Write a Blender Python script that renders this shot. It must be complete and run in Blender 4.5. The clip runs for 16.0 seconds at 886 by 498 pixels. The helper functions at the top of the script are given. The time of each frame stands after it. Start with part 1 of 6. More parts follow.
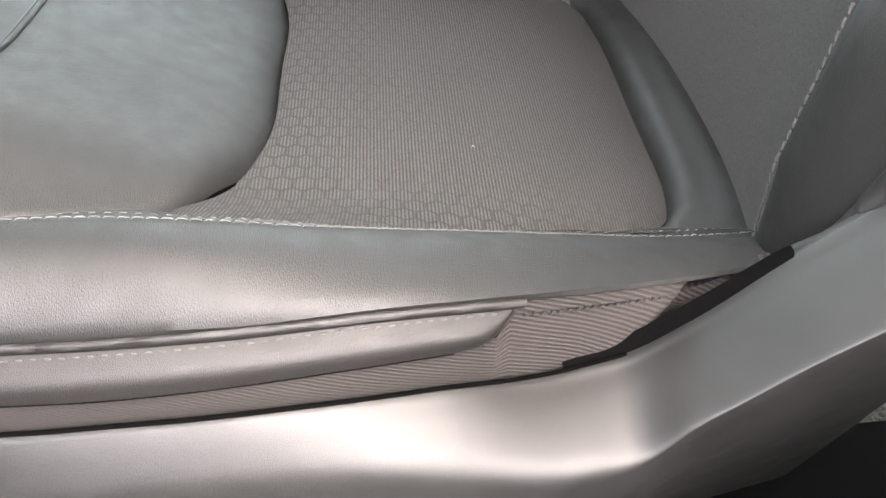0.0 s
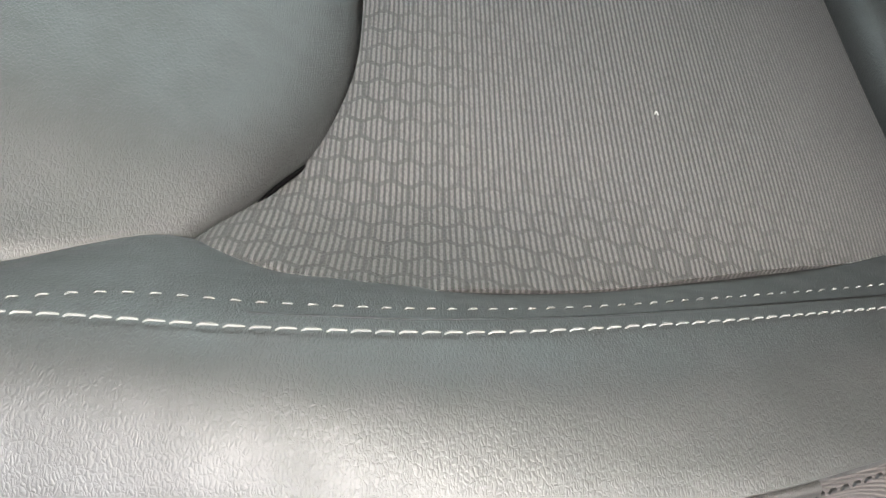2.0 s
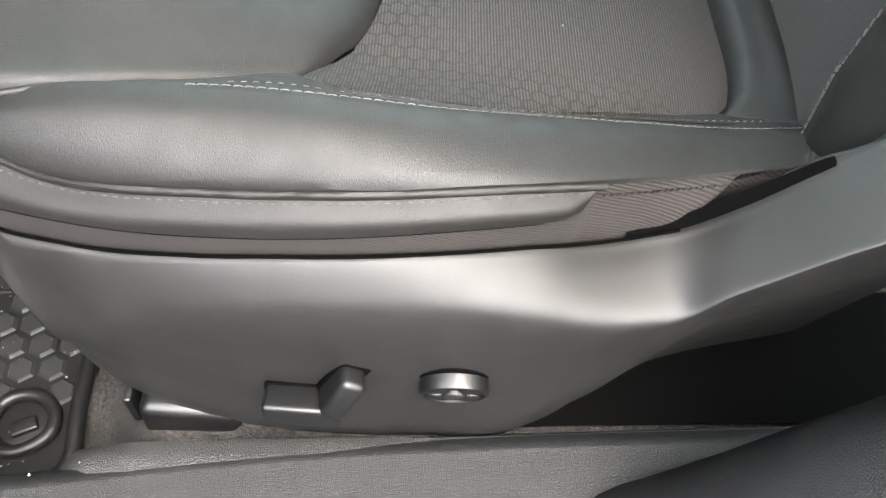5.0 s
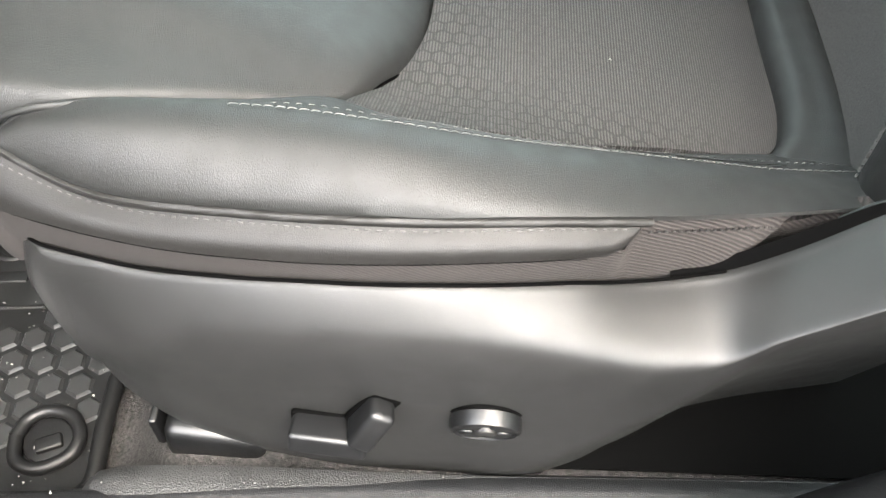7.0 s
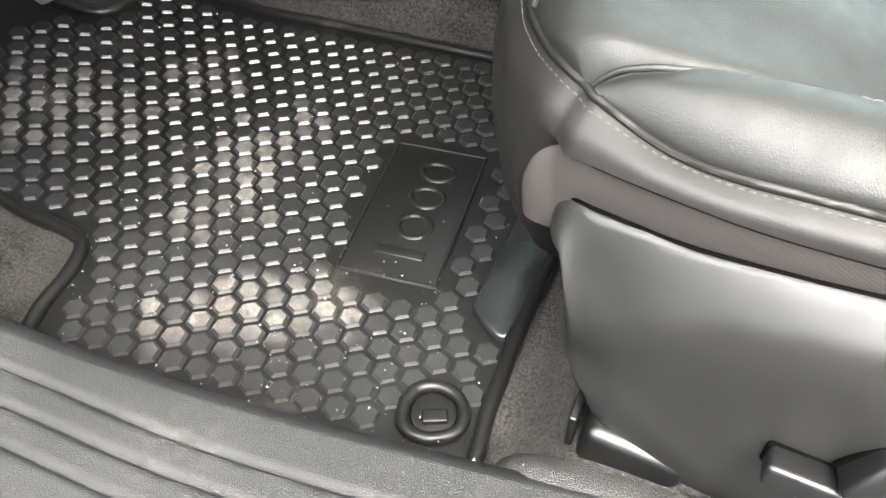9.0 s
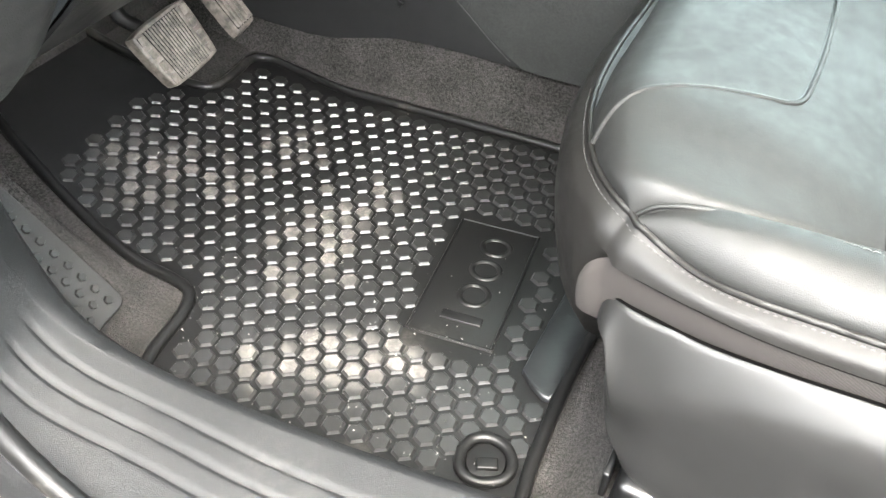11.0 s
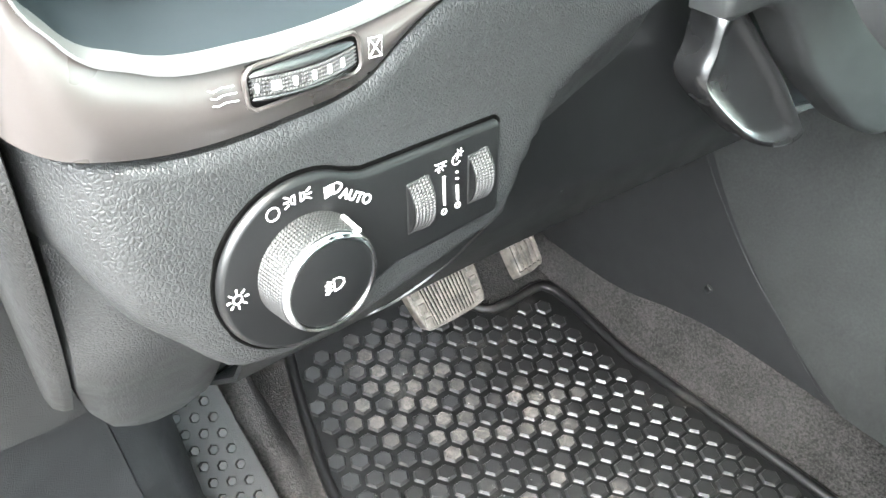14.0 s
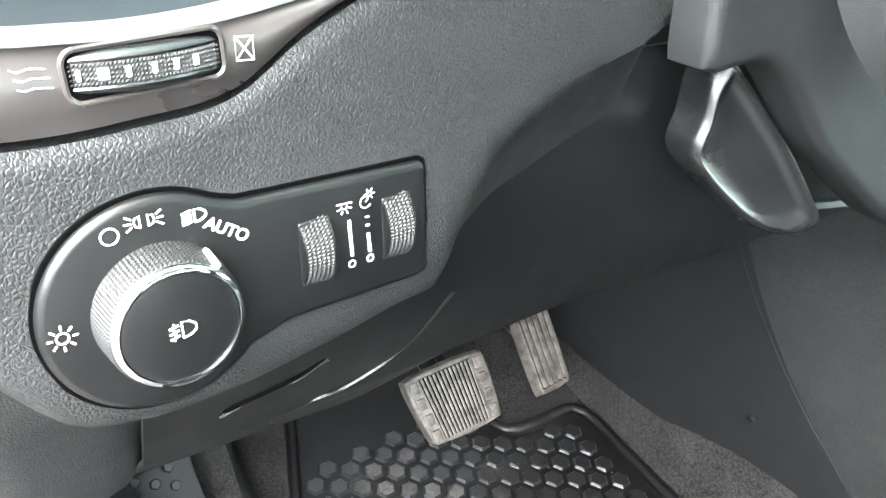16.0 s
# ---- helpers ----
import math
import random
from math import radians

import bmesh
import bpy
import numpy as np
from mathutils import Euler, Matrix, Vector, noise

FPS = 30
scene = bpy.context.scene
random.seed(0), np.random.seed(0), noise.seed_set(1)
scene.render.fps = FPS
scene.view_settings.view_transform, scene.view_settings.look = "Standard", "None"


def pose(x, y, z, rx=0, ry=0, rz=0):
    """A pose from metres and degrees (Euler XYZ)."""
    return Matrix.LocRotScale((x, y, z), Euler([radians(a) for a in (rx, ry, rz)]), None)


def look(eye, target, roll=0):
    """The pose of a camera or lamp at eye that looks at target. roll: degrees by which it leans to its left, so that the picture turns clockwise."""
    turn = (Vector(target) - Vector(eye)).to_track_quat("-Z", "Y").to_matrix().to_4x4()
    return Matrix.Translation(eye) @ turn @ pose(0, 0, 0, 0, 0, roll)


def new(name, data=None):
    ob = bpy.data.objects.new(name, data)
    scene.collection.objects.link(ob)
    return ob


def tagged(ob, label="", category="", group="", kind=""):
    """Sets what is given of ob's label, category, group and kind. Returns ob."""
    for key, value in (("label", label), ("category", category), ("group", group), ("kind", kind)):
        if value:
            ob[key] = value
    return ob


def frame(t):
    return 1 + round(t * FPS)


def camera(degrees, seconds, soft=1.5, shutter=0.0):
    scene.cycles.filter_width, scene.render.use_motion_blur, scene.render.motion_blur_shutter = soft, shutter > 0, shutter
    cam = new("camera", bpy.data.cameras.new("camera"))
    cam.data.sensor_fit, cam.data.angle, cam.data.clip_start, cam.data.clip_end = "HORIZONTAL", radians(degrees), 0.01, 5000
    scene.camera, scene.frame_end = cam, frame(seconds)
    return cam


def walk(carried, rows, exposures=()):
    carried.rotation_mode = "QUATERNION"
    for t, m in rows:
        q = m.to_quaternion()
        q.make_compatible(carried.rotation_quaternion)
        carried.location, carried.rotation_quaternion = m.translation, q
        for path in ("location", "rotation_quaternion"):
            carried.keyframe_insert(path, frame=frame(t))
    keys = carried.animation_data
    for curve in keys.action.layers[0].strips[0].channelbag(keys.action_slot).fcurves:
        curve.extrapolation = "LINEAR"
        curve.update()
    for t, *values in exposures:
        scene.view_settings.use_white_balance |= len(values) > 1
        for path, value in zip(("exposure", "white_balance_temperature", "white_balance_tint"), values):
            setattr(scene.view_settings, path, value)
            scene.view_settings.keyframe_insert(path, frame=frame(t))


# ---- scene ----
cam = camera(55.9, 16.0)
PATH = [
    (0, (0.045, 0.026, 0.593), (0.127, 1.526, -0.727), -1.1),
    (0.5, (0.022, 0.097, 0.558), (0.047, 1.543, -0.823), -0.3),
    (1, (0.01, 0.163, 0.542), (0.032, 1.513, -0.933), 0.7),
    (1.5, (-0.006, 0.2, 0.536), (0.036, 1.459, -1.017), 2.0),
    (2, (-0.007, 0.206, 0.537), (0.041, 1.406, -1.062), 2.6),
    (2.5, (-0.005, 0.188, 0.553), (0.041, 1.335, -1.084), 3.0),
    (3, (-0.007, 0.134, 0.594), (0.053, 1.278, -1.046), 4.0),
    (3.5, (-0.014, 0.054, 0.6), (0.037, 1.195, -1.041), 3.3),
    (4, (-0.004, 0.014, 0.623), (0.038, 1.165, -1.013), 3.2),
    (4.5, (0.009, -0.003, 0.659), (0.023, 1.159, -0.969), 2.1),
    (4.7, (0.002, -0.005, 0.674), (0.03, 1.159, -0.952), 2.6),
    (6.8, (0.002, -0.004, 0.649), (-0.021, 1.219, -0.933), 1.9),
    (7, (-0.002, 0.0, 0.662), (-0.051, 1.231, -0.914), 2.0),
    (7.5, (-0.005, -0.017, 0.684), (-0.106, 1.231, -0.876), 1.7),
    (8, (-0.047, -0.027, 0.654), (-0.273, 1.273, -0.848), 2.5),
    (8.5, (-0.139, -0.043, 0.615), (-0.552, 1.241, -0.861), 0.2),
    (9, (-0.185, -0.073, 0.613), (-0.709, 1.204, -0.834), 0.3),
    (9.2, (-0.208, -0.091, 0.613), (-0.759, 1.189, -0.822), 0.8),
    (11.3, (-0.17, -0.15, 0.771), (-0.819, 1.154, -0.6), 1.8),
    (11.5, (-0.15, -0.138, 0.799), (-0.829, 1.158, -0.565), 2.3),
    (12, (-0.113, -0.103, 0.832), (-0.945, 1.159, -0.478), 0.6),
    (12.5, (-0.109, -0.082, 0.916), (-1.063, 1.112, -0.374), -0.3),
    (13, (-0.162, -0.023, 0.891), (-1.307, 1.081, -0.321), -0.3),
    (13.5, (-0.229, 0.05, 0.843), (-1.463, 1.079, -0.348), -0.0),
    (14, (-0.273, 0.092, 0.806), (-1.578, 1.034, -0.381), -0.2),
    (14.5, (-0.285, 0.124, 0.78), (-1.685, 1.031, -0.324), -0.1),
    (15, (-0.275, 0.151, 0.763), (-1.763, 1.053, -0.224), 0.0),
    (15.5, (-0.272, 0.159, 0.753), (-1.8, 1.045, -0.185), -0.2),
    (16, (-0.266, 0.16, 0.753), (-1.799, 1.05, -0.173), -0.1),
]
EXPOSURES = [(0, 5.36, 7250, 16), (0.5, 5.26, 7300, 17), (1.5, 5.4, 7050, 10), (2.5, 5.45, 7000, 8), (3, 5.32, 7000, 9), (4.7, 5.1, 7000, 9), (7, 5.4, 7050, 8), (8, 5.2, 7050, 7), (9, 5.66, 7050, 6), (11.5, 6.04, 6950, 6), (12, 6.15, 7000, 6), (12.5, 6.48, 6900, 6), (13.5, 6.45, 6750, 4), (14, 6.48, 6650, 4), (16, 6.34, 6550, 5)]
walk(cam, [(t, look(eye, target, roll)) for t, eye, target, roll in PATH], EXPOSURES)

# ---- light ----
world = bpy.data.worlds.new("world")
scene.world = world
world.use_nodes = True
wn = world.node_tree.nodes
sky = wn.new("ShaderNodeTexSky")
sky.sky_type = "NISHITA"
sky.sun_disc = False
sky.sun_elevation, sky.sun_rotation = radians(62), radians(138)
sky.air_density, sky.dust_density, sky.ozone_density = 1.0, 2.5, 1.0
veil = wn.new("ShaderNodeHueSaturation")
veil.inputs["Saturation"].default_value = 0.40
world.node_tree.links.new(sky.outputs[0], veil.inputs["Color"])
world.node_tree.links.new(veil.outputs[0], wn["Background"].inputs[0])
wn["Background"].inputs[1].default_value = 0.15
sun = new("sun", bpy.data.lights.new("sun", "SUN"))
sun.data.energy, sun.data.angle, sun.data.color = 0.30, radians(110), (1.0, 0.90, 0.84)
sun.matrix_world = look((1.5, -1.6, 4.4), (-0.06, 0.2, 0.2))

# ---- materials ----


def mat(name, color, rough=0.5, metal=0.0, spec=0.5):
    m = bpy.data.materials.new(name)
    m.use_nodes = True
    b = m.node_tree.nodes["Principled BSDF"]
    b.inputs["Base Color"].default_value = (*color, 1)
    b.inputs["Roughness"].default_value = rough
    b.inputs["Metallic"].default_value = metal
    b.inputs["Specular IOR Level"].default_value = spec
    return m, m.node_tree, b


def coords(nt, scale=1.0, stretch=(1, 1, 1)):
    t = nt.nodes.new("ShaderNodeTexCoord")
    mp = nt.nodes.new("ShaderNodeMapping")
    mp.inputs["Scale"].default_value = tuple(scale * s for s in stretch)
    nt.links.new(t.outputs["Object"], mp.inputs[0])
    return mp.outputs[0]


def noise_tex(nt, vec, scale, detail=3.0, rough=0.5):
    n = nt.nodes.new("ShaderNodeTexNoise")
    n.inputs["Scale"].default_value = scale
    n.inputs["Detail"].default_value = detail
    n.inputs["Roughness"].default_value = rough
    nt.links.new(vec, n.inputs["Vector"])
    return n.outputs["Fac"]


def voronoi(nt, vec, scale, feature="DISTANCE_TO_EDGE", rnd=1.0):
    n = nt.nodes.new("ShaderNodeTexVoronoi")
    n.feature = feature
    n.inputs["Scale"].default_value = scale
    n.inputs["Randomness"].default_value = rnd
    nt.links.new(vec, n.inputs["Vector"])
    return n.outputs["Distance"]


def mathn(nt, op, a, b=None, clamp=False):
    n = nt.nodes.new("ShaderNodeMath")
    n.operation, n.use_clamp = op, clamp
    for i, v in enumerate((a, b)):
        if v is None:
            continue
        if isinstance(v, (int, float)):
            n.inputs[i].default_value = v
        else:
            nt.links.new(v, n.inputs[i])
    return n.outputs[0]


def remap(nt, v, a, b, c, d):
    n = nt.nodes.new("ShaderNodeMapRange")
    nt.links.new(v, n.inputs[0])
    for i, q in enumerate((a, b, c, d)):
        n.inputs[i + 1].default_value = q
    return n.outputs[0]


def bump(nt, b, height, strength, distance, chain=None):
    n = nt.nodes.new("ShaderNodeBump")
    n.inputs["Strength"].default_value = strength
    n.inputs["Distance"].default_value = distance
    nt.links.new(height, n.inputs["Height"])
    if chain:
        nt.links.new(chain, n.inputs["Normal"])
    nt.links.new(n.outputs[0], b.inputs["Normal"])
    return n.outputs[0]


def tint(nt, b, fac, dark, light):
    n = nt.nodes.new("ShaderNodeMix")
    n.data_type = "RGBA"
    nt.links.new(fac, n.inputs[0])
    n.inputs[6].default_value, n.inputs[7].default_value = (*dark, 1), (*light, 1)
    nt.links.new(n.outputs[2], b.inputs["Base Color"])
    return n


def leather(name, base, rough, pebble=1250.0, depth=0.00016, strength=0.45, spec=0.5, aspect=(1, 1, 1), wander=0.0022, edge=0.30):
    m, nt, b = mat(name, base, rough, 0, spec)
    v = coords(nt)
    big = noise_tex(nt, v, 14, 3)
    tint(nt, b, big, tuple(c * 0.85 for c in base), tuple(c * 1.15 for c in base))
    nt.links.new(remap(nt, noise_tex(nt, v, 60, 4), 0.3, 0.7, rough - 0.05, rough + 0.07), b.inputs["Roughness"])
    warp = nt.nodes.new("ShaderNodeVectorMath")
    warp.operation = "ADD"
    wn_ = nt.nodes.new("ShaderNodeTexNoise")
    wn_.inputs["Scale"].default_value = pebble * 0.55
    sc = nt.nodes.new("ShaderNodeVectorMath")
    sc.operation = "SCALE"
    sc.inputs["Scale"].default_value = wander
    nt.links.new(v, wn_.inputs["Vector"])
    nt.links.new(wn_.outputs["Color"], sc.inputs[0])
    grain = nt.nodes.new("ShaderNodeVectorMath")
    grain.operation = "MULTIPLY"
    grain.inputs[1].default_value = aspect
    nt.links.new(v, grain.inputs[0])
    nt.links.new(grain.outputs[0], warp.inputs[0])
    nt.links.new(sc.outputs[0], warp.inputs[1])
    cell = remap(nt, voronoi(nt, warp.outputs[0], pebble), 0.0, edge, 0.0, 1.0)
    h = bump(nt, b, cell, strength, depth)
    wr = noise_tex(nt, coords(nt, 1, (1.6, 0.5, 0.5)), 85, 4, 0.6)
    bump(nt, b, wr, 0.03, 0.0009, h)
    return m


def plastic(name, base, rough, grain=1500.0, depth=0.00012, strength=0.5, spec=0.5):
    m, nt, b = mat(name, base, rough, 0, spec)
    v = coords(nt)
    tint(nt, b, noise_tex(nt, v, 22, 4), tuple(c * 0.85 for c in base), tuple(c * 1.15 for c in base))
    nt.links.new(remap(nt, noise_tex(nt, v, 35, 3), 0.3, 0.7, rough - 0.04, rough + 0.06), b.inputs["Roughness"])
    cell = remap(nt, voronoi(nt, v, grain), 0.0, 0.25, 0.0, 1.0)
    bump(nt, b, cell, strength, depth)
    return m


def speckle(m, low, high, scale=330):
    """Break a plastic's colour up with fine pale specks."""
    nt = m.node_tree
    b = nt.nodes["Principled BSDF"]
    v = coords(nt)
    f = mathn(nt, "ADD", mathn(nt, "MULTIPLY", noise_tex(nt, v, scale, 5, 0.8), 0.75), mathn(nt, "MULTIPLY", noise_tex(nt, v, 16, 4), 0.25))
    tint(nt, b, remap(nt, f, 0.36, 0.64, 0.0, 1.0), low, high)
    return m


LEATHER = leather("black leather", (0.0055, 0.0057, 0.0055), 0.58, 740, 0.00024, 0.42, 0.38, (1.35, 0.62, 0.8))
LEATHER_SIDE = leather("black vinyl", (0.0050, 0.0047, 0.0044), 0.48, 1000, 0.00018, 0.4, 0.26, (1.35, 0.7, 0.7))
PLASTIC = plastic("grained black plastic", (0.0058, 0.0058, 0.0057), 0.47, 1500, 0.00014, 0.42, 0.46)
PLASTIC_DARK = plastic("smooth black plastic", (0.0025, 0.0026, 0.0028), 0.36, 2600, 0.00005, 0.3, 0.4)
DASH = leather("grained soft black dash skin", (0.010, 0.0104, 0.0106), 0.47, 620, 0.00038, 0.52, 0.40, (1, 1, 0.8), 0.0018, 0.26)
SILL = plastic("scuffed sill plastic", (0.0058, 0.0062, 0.0068), 0.46, 700, 0.0003, 0.8, 0.28)
FOOT = plastic("worn footrest plastic", (0.022, 0.0222, 0.0223), 0.58, 900, 0.0003, 0.7, 0.22)
CONSOLE = plastic("charcoal console plastic", (0.020, 0.021, 0.0206), 0.5, 1300, 0.00015, 0.6, 0.3)
PILLAR = plastic("matt grey pillar plastic", (0.0085, 0.0087, 0.0088), 0.56, 700, 0.00035, 0.6, 0.26)
SILL_TRIM = plastic("grained grey sill trim", (0.010, 0.0102, 0.0105), 0.5, 520, 0.0005, 0.8, 0.35)
speckle(CONSOLE, (0.010, 0.0105, 0.0102), (0.031, 0.0325, 0.0318))
CONSOLE_FRONT = plastic("smooth dark console plastic", (0.0105, 0.0109, 0.0113), 0.5, 2200, 0.00006, 0.3, 0.3)
CONSOLE_TOP = plastic("grained charcoal plastic", (0.030, 0.031, 0.0305), 0.65, 1200, 0.00018, 0.6, 0.12)
speckle(CONSOLE_TOP, (0.014, 0.0143, 0.014), (0.030, 0.0306, 0.030))
speckle(SILL_TRIM, (0.006, 0.0062, 0.0064), (0.0135, 0.0138, 0.014), 240)
RUBBER, _n, _b = mat("black rubber", (0.018, 0.018, 0.019), 0.36)
_v = coords(_n)
_dirt = remap(_n, noise_tex(_n, _v, 9, 5, 0.6), 0.60, 0.76, 0.0, 1.0)
tint(_n, _b, mathn(_n, "MULTIPLY", _dirt, remap(_n, noise_tex(_n, _v, 240, 4, 0.7), 0.4, 0.65, 0.1, 1.0)), (0.0035, 0.0035, 0.0036), (0.055, 0.051, 0.046))
_n.links.new(remap(_n, noise_tex(_n, _v, 30, 4), 0.3, 0.7, 0.34, 0.5), _b.inputs["Roughness"])
_b.inputs["Specular IOR Level"].default_value = 0.22
bump(_n, _b, noise_tex(_n, _v, 500, 3), 0.35, 0.0004)


def stud_rubber(name, single):
    """Glossy black rubber, scuffed with pale dust in trodden patches; single: each stud is an object of its own."""
    m, nt, b = mat(name, (0.008, 0.008, 0.0082), 0.35, 0, 0.48)
    geo = nt.nodes.new("ShaderNodeNewGeometry")
    v = geo.outputs["Position"]
    rnd_ = nt.nodes.new("ShaderNodeObjectInfo").outputs["Random"] if single else geo.outputs["Random Per Island"]
    mask = None
    for c, r in (((-0.655, 0.50), (0.075, 0.15)), ((-0.90, 0.50), (0.12, 0.09)), ((-0.53, 0.335), (0.10, 0.05)), ((-0.60, 0.30), (0.05, 0.05)), ((-0.80, 0.62), (0.07, 0.07))):
        mp = nt.nodes.new("ShaderNodeMapping")
        mp.inputs["Location"].default_value = (-c[0] / r[0], -c[1] / r[1], 0)
        mp.inputs["Scale"].default_value = (1 / r[0], 1 / r[1], 0)
        nt.links.new(v, mp.inputs[0])
        ln = nt.nodes.new("ShaderNodeVectorMath")
        ln.operation = "LENGTH"
        nt.links.new(mp.outputs[0], ln.inputs[0])
        d = remap(nt, ln.outputs["Value"], 0.3, 1.35, 1.0, 0.0)
        mask = d if mask is None else mathn(nt, "MAXIMUM", mask, d)
    cut = mathn(nt, "SUBTRACT", mathn(nt, "ADD", mathn(nt, "MULTIPLY", mask, 0.95), mathn(nt, "MULTIPLY", rnd_, 0.9)), 0.92)
    streak = nt.nodes.new("ShaderNodeTexNoise")
    streak.inputs["Scale"].default_value, streak.inputs["Detail"].default_value = 110, 5
    streak.inputs["Roughness"].default_value, streak.inputs["Distortion"].default_value = 0.7, 1.6
    nt.links.new(v, streak.inputs["Vector"])
    up = nt.nodes.new("ShaderNodeSeparateXYZ")
    nt.links.new(geo.outputs["Normal"], up.inputs[0])
    dust = mathn(nt, "MULTIPLY", remap(nt, cut, 0.0, 0.45, 0.0, 1.0), remap(nt, streak.outputs["Fac"], 0.40, 0.60, 0.08, 1.0))
    haze = mathn(nt, "MULTIPLY", remap(nt, noise_tex(nt, v, 240, 5, 0.7), 0.50, 0.75, 0.0, 0.16), remap(nt, mask, 0.0, 0.5, 0.35, 1.0))
    dust = mathn(nt, "MULTIPLY", mathn(nt, "ADD", dust, haze, True), remap(nt, up.outputs[2], 0.80, 0.97, 0.05, 1.0))
    tint(nt, b, dust, (0.0085, 0.0086, 0.0088), (0.075, 0.069, 0.063))
    nt.links.new(remap(nt, dust, 0.0, 0.6, 0.35, 0.8), b.inputs["Roughness"])
    bump(nt, b, noise_tex(nt, v, 420, 3), 0.22, 0.0003)
    return m


STUD = stud_rubber("dusty black rubber", False)
STUD_ONE = stud_rubber("dusty black stud rubber", True)
CARPET, _n, _b = mat("dark grey carpet", (0.05, 0.047, 0.046), 0.95, 0, 0.2)
_v = coords(_n)
_f = mathn(_n, "MULTIPLY", noise_tex(_n, _v, 300, 5, 0.85), remap(_n, noise_tex(_n, _v, 18, 4), 0.3, 0.7, 0.92, 1.08))
tint(_n, _b, remap(_n, _f, 0.40, 0.62, 0, 1), (0.004, 0.0038, 0.0037), (0.050, 0.047, 0.0455))
bump(_n, _b, noise_tex(_n, _v, 380, 4, 0.7), 1.0, 0.004)
FELT, _n, _b = mat("brown grey twill", (0.06, 0.053, 0.050), 0.9, 0, 0.25)
_w = _n.nodes.new("ShaderNodeTexWave")
_w.inputs["Scale"].default_value, _w.inputs["Distortion"].default_value = 130, 0.6
_mp = _n.nodes.new("ShaderNodeMapping")
_mp.inputs["Rotation"].default_value = (0, radians(58), 0)
_tc = _n.nodes.new("ShaderNodeTexCoord")
_n.links.new(_tc.outputs["Object"], _mp.inputs[0])
_n.links.new(_mp.outputs[0], _w.inputs["Vector"])
_sx = _n.nodes.new("ShaderNodeSeparateXYZ")
_n.links.new(_tc.outputs["Object"], _sx.inputs[0])
_rib = mathn(_n, "MULTIPLY", mathn(_n, "SUBTRACT", _w.outputs["Fac"], 0.5), remap(_n, _sx.outputs[0], -0.20, 0.08, 0.10, 1.0))
_fz = noise_tex(_n, coords(_n), 900, 4, 0.7)
tint(_n, _b, mathn(_n, "ADD", mathn(_n, "ADD", _rib, 0.25), mathn(_n, "MULTIPLY", _fz, 0.5)), (0.008, 0.007, 0.0066), (0.030, 0.026, 0.0245))
bump(_n, _b, mathn(_n, "ADD", _rib, _fz), 0.6, 0.0006)
THREAD = mat("white thread", (0.050, 0.050, 0.048), 0.8, 0, 0.2)[0]
THREAD_DARK = mat("grey thread", (0.026, 0.0255, 0.0245), 0.7)[0]
SATIN = mat("satin silver paint", (0.24, 0.237, 0.233), 0.42, 0.85)[0]
CHROME = mat("chrome", (0.85, 0.85, 0.86), 0.08, 1.0)[0]
TRIM = plastic("warm grey satin trim", (0.026, 0.0228, 0.0215), 0.30, 3000, 0.00002, 0.2)
WHITE = mat("white print", (0.45, 0.45, 0.44), 0.5)[0]
SHROUD = plastic("black column plastic", (0.0115, 0.012, 0.0121), 0.5, 1300, 0.00015, 0.6, 0.25)
DASH_SIDE = leather("grained black side skin", (0.0075, 0.0076, 0.0076), 0.48, 520, 0.0004, 0.5, 0.25, (1, 1, 0.8), 0.0018, 0.24)
GREY_KNOB = plastic("grey knurled plastic", (0.009, 0.009, 0.009), 0.48, 2500, 0.00004, 0.3, 0.35)
# a dusty scuff on the sill
_n = SILL.node_tree
_b = _n.nodes["Principled BSDF"]
_mx = _b.inputs["Base Color"].links[0].from_node
_v = coords(_n)
_mp = _n.nodes.new("ShaderNodeMapping")
_mp.inputs["Location"].default_value = (0.47 / 0.05, -0.135 / 0.035, 0)
_mp.inputs["Scale"].default_value = (1 / 0.05, 1 / 0.035, 0)
_n.links.new(_v, _mp.inputs[0])
_ln = _n.nodes.new("ShaderNodeVectorMath")
_ln.operation = "LENGTH"
_n.links.new(_mp.outputs[0], _ln.inputs[0])
_sc = mathn(_n, "MULTIPLY", remap(_n, _ln.outputs["Value"], 0.2, 1.2, 1.0, 0.0), remap(_n, noise_tex(_n, _v, 90, 5, 0.7), 0.45, 0.65, 0.0, 1.0))
_m2 = _n.nodes.new("ShaderNodeMix")
_m2.data_type = "RGBA"
_n.links.new(_sc, _m2.inputs[0])
_n.links.new(_mx.outputs[2], _m2.inputs[6])
_m2.inputs[7].default_value = (0.022, 0.022, 0.0215, 1)
_n.links.new(_m2.outputs[2], _b.inputs["Base Color"])
# Near black, no sheen: shade of gaps painted in, also joints and badge bars.
DARK = mat("near black for gap shade and dark lines", (0.0007, 0.0007, 0.0007), 0.8, 0, 0.02)[0]
VENTBLUE = mat("blue grey vent moulding", (0.010, 0.013, 0.015), 0.55, 0, 0.15)[0]
PEDAL, _n, _b = mat("worn pedal rubber", (0.20, 0.185, 0.165), 0.6)
_v = coords(_n)
tint(_n, _b, remap(_n, noise_tex(_n, _v, 70, 5, 0.7), 0.35, 0.65, 0, 1), (0.022, 0.019, 0.016), (0.115, 0.102, 0.088))
STRIP, _n, _b = mat("hazy grey plastic", (0.02, 0.022, 0.023), 0.34)
tint(_n, _b, remap(_n, noise_tex(_n, coords(_n), 45, 3), 0.45, 0.55, 0, 1), (0.005, 0.0055, 0.006), (0.010, 0.011, 0.0115))
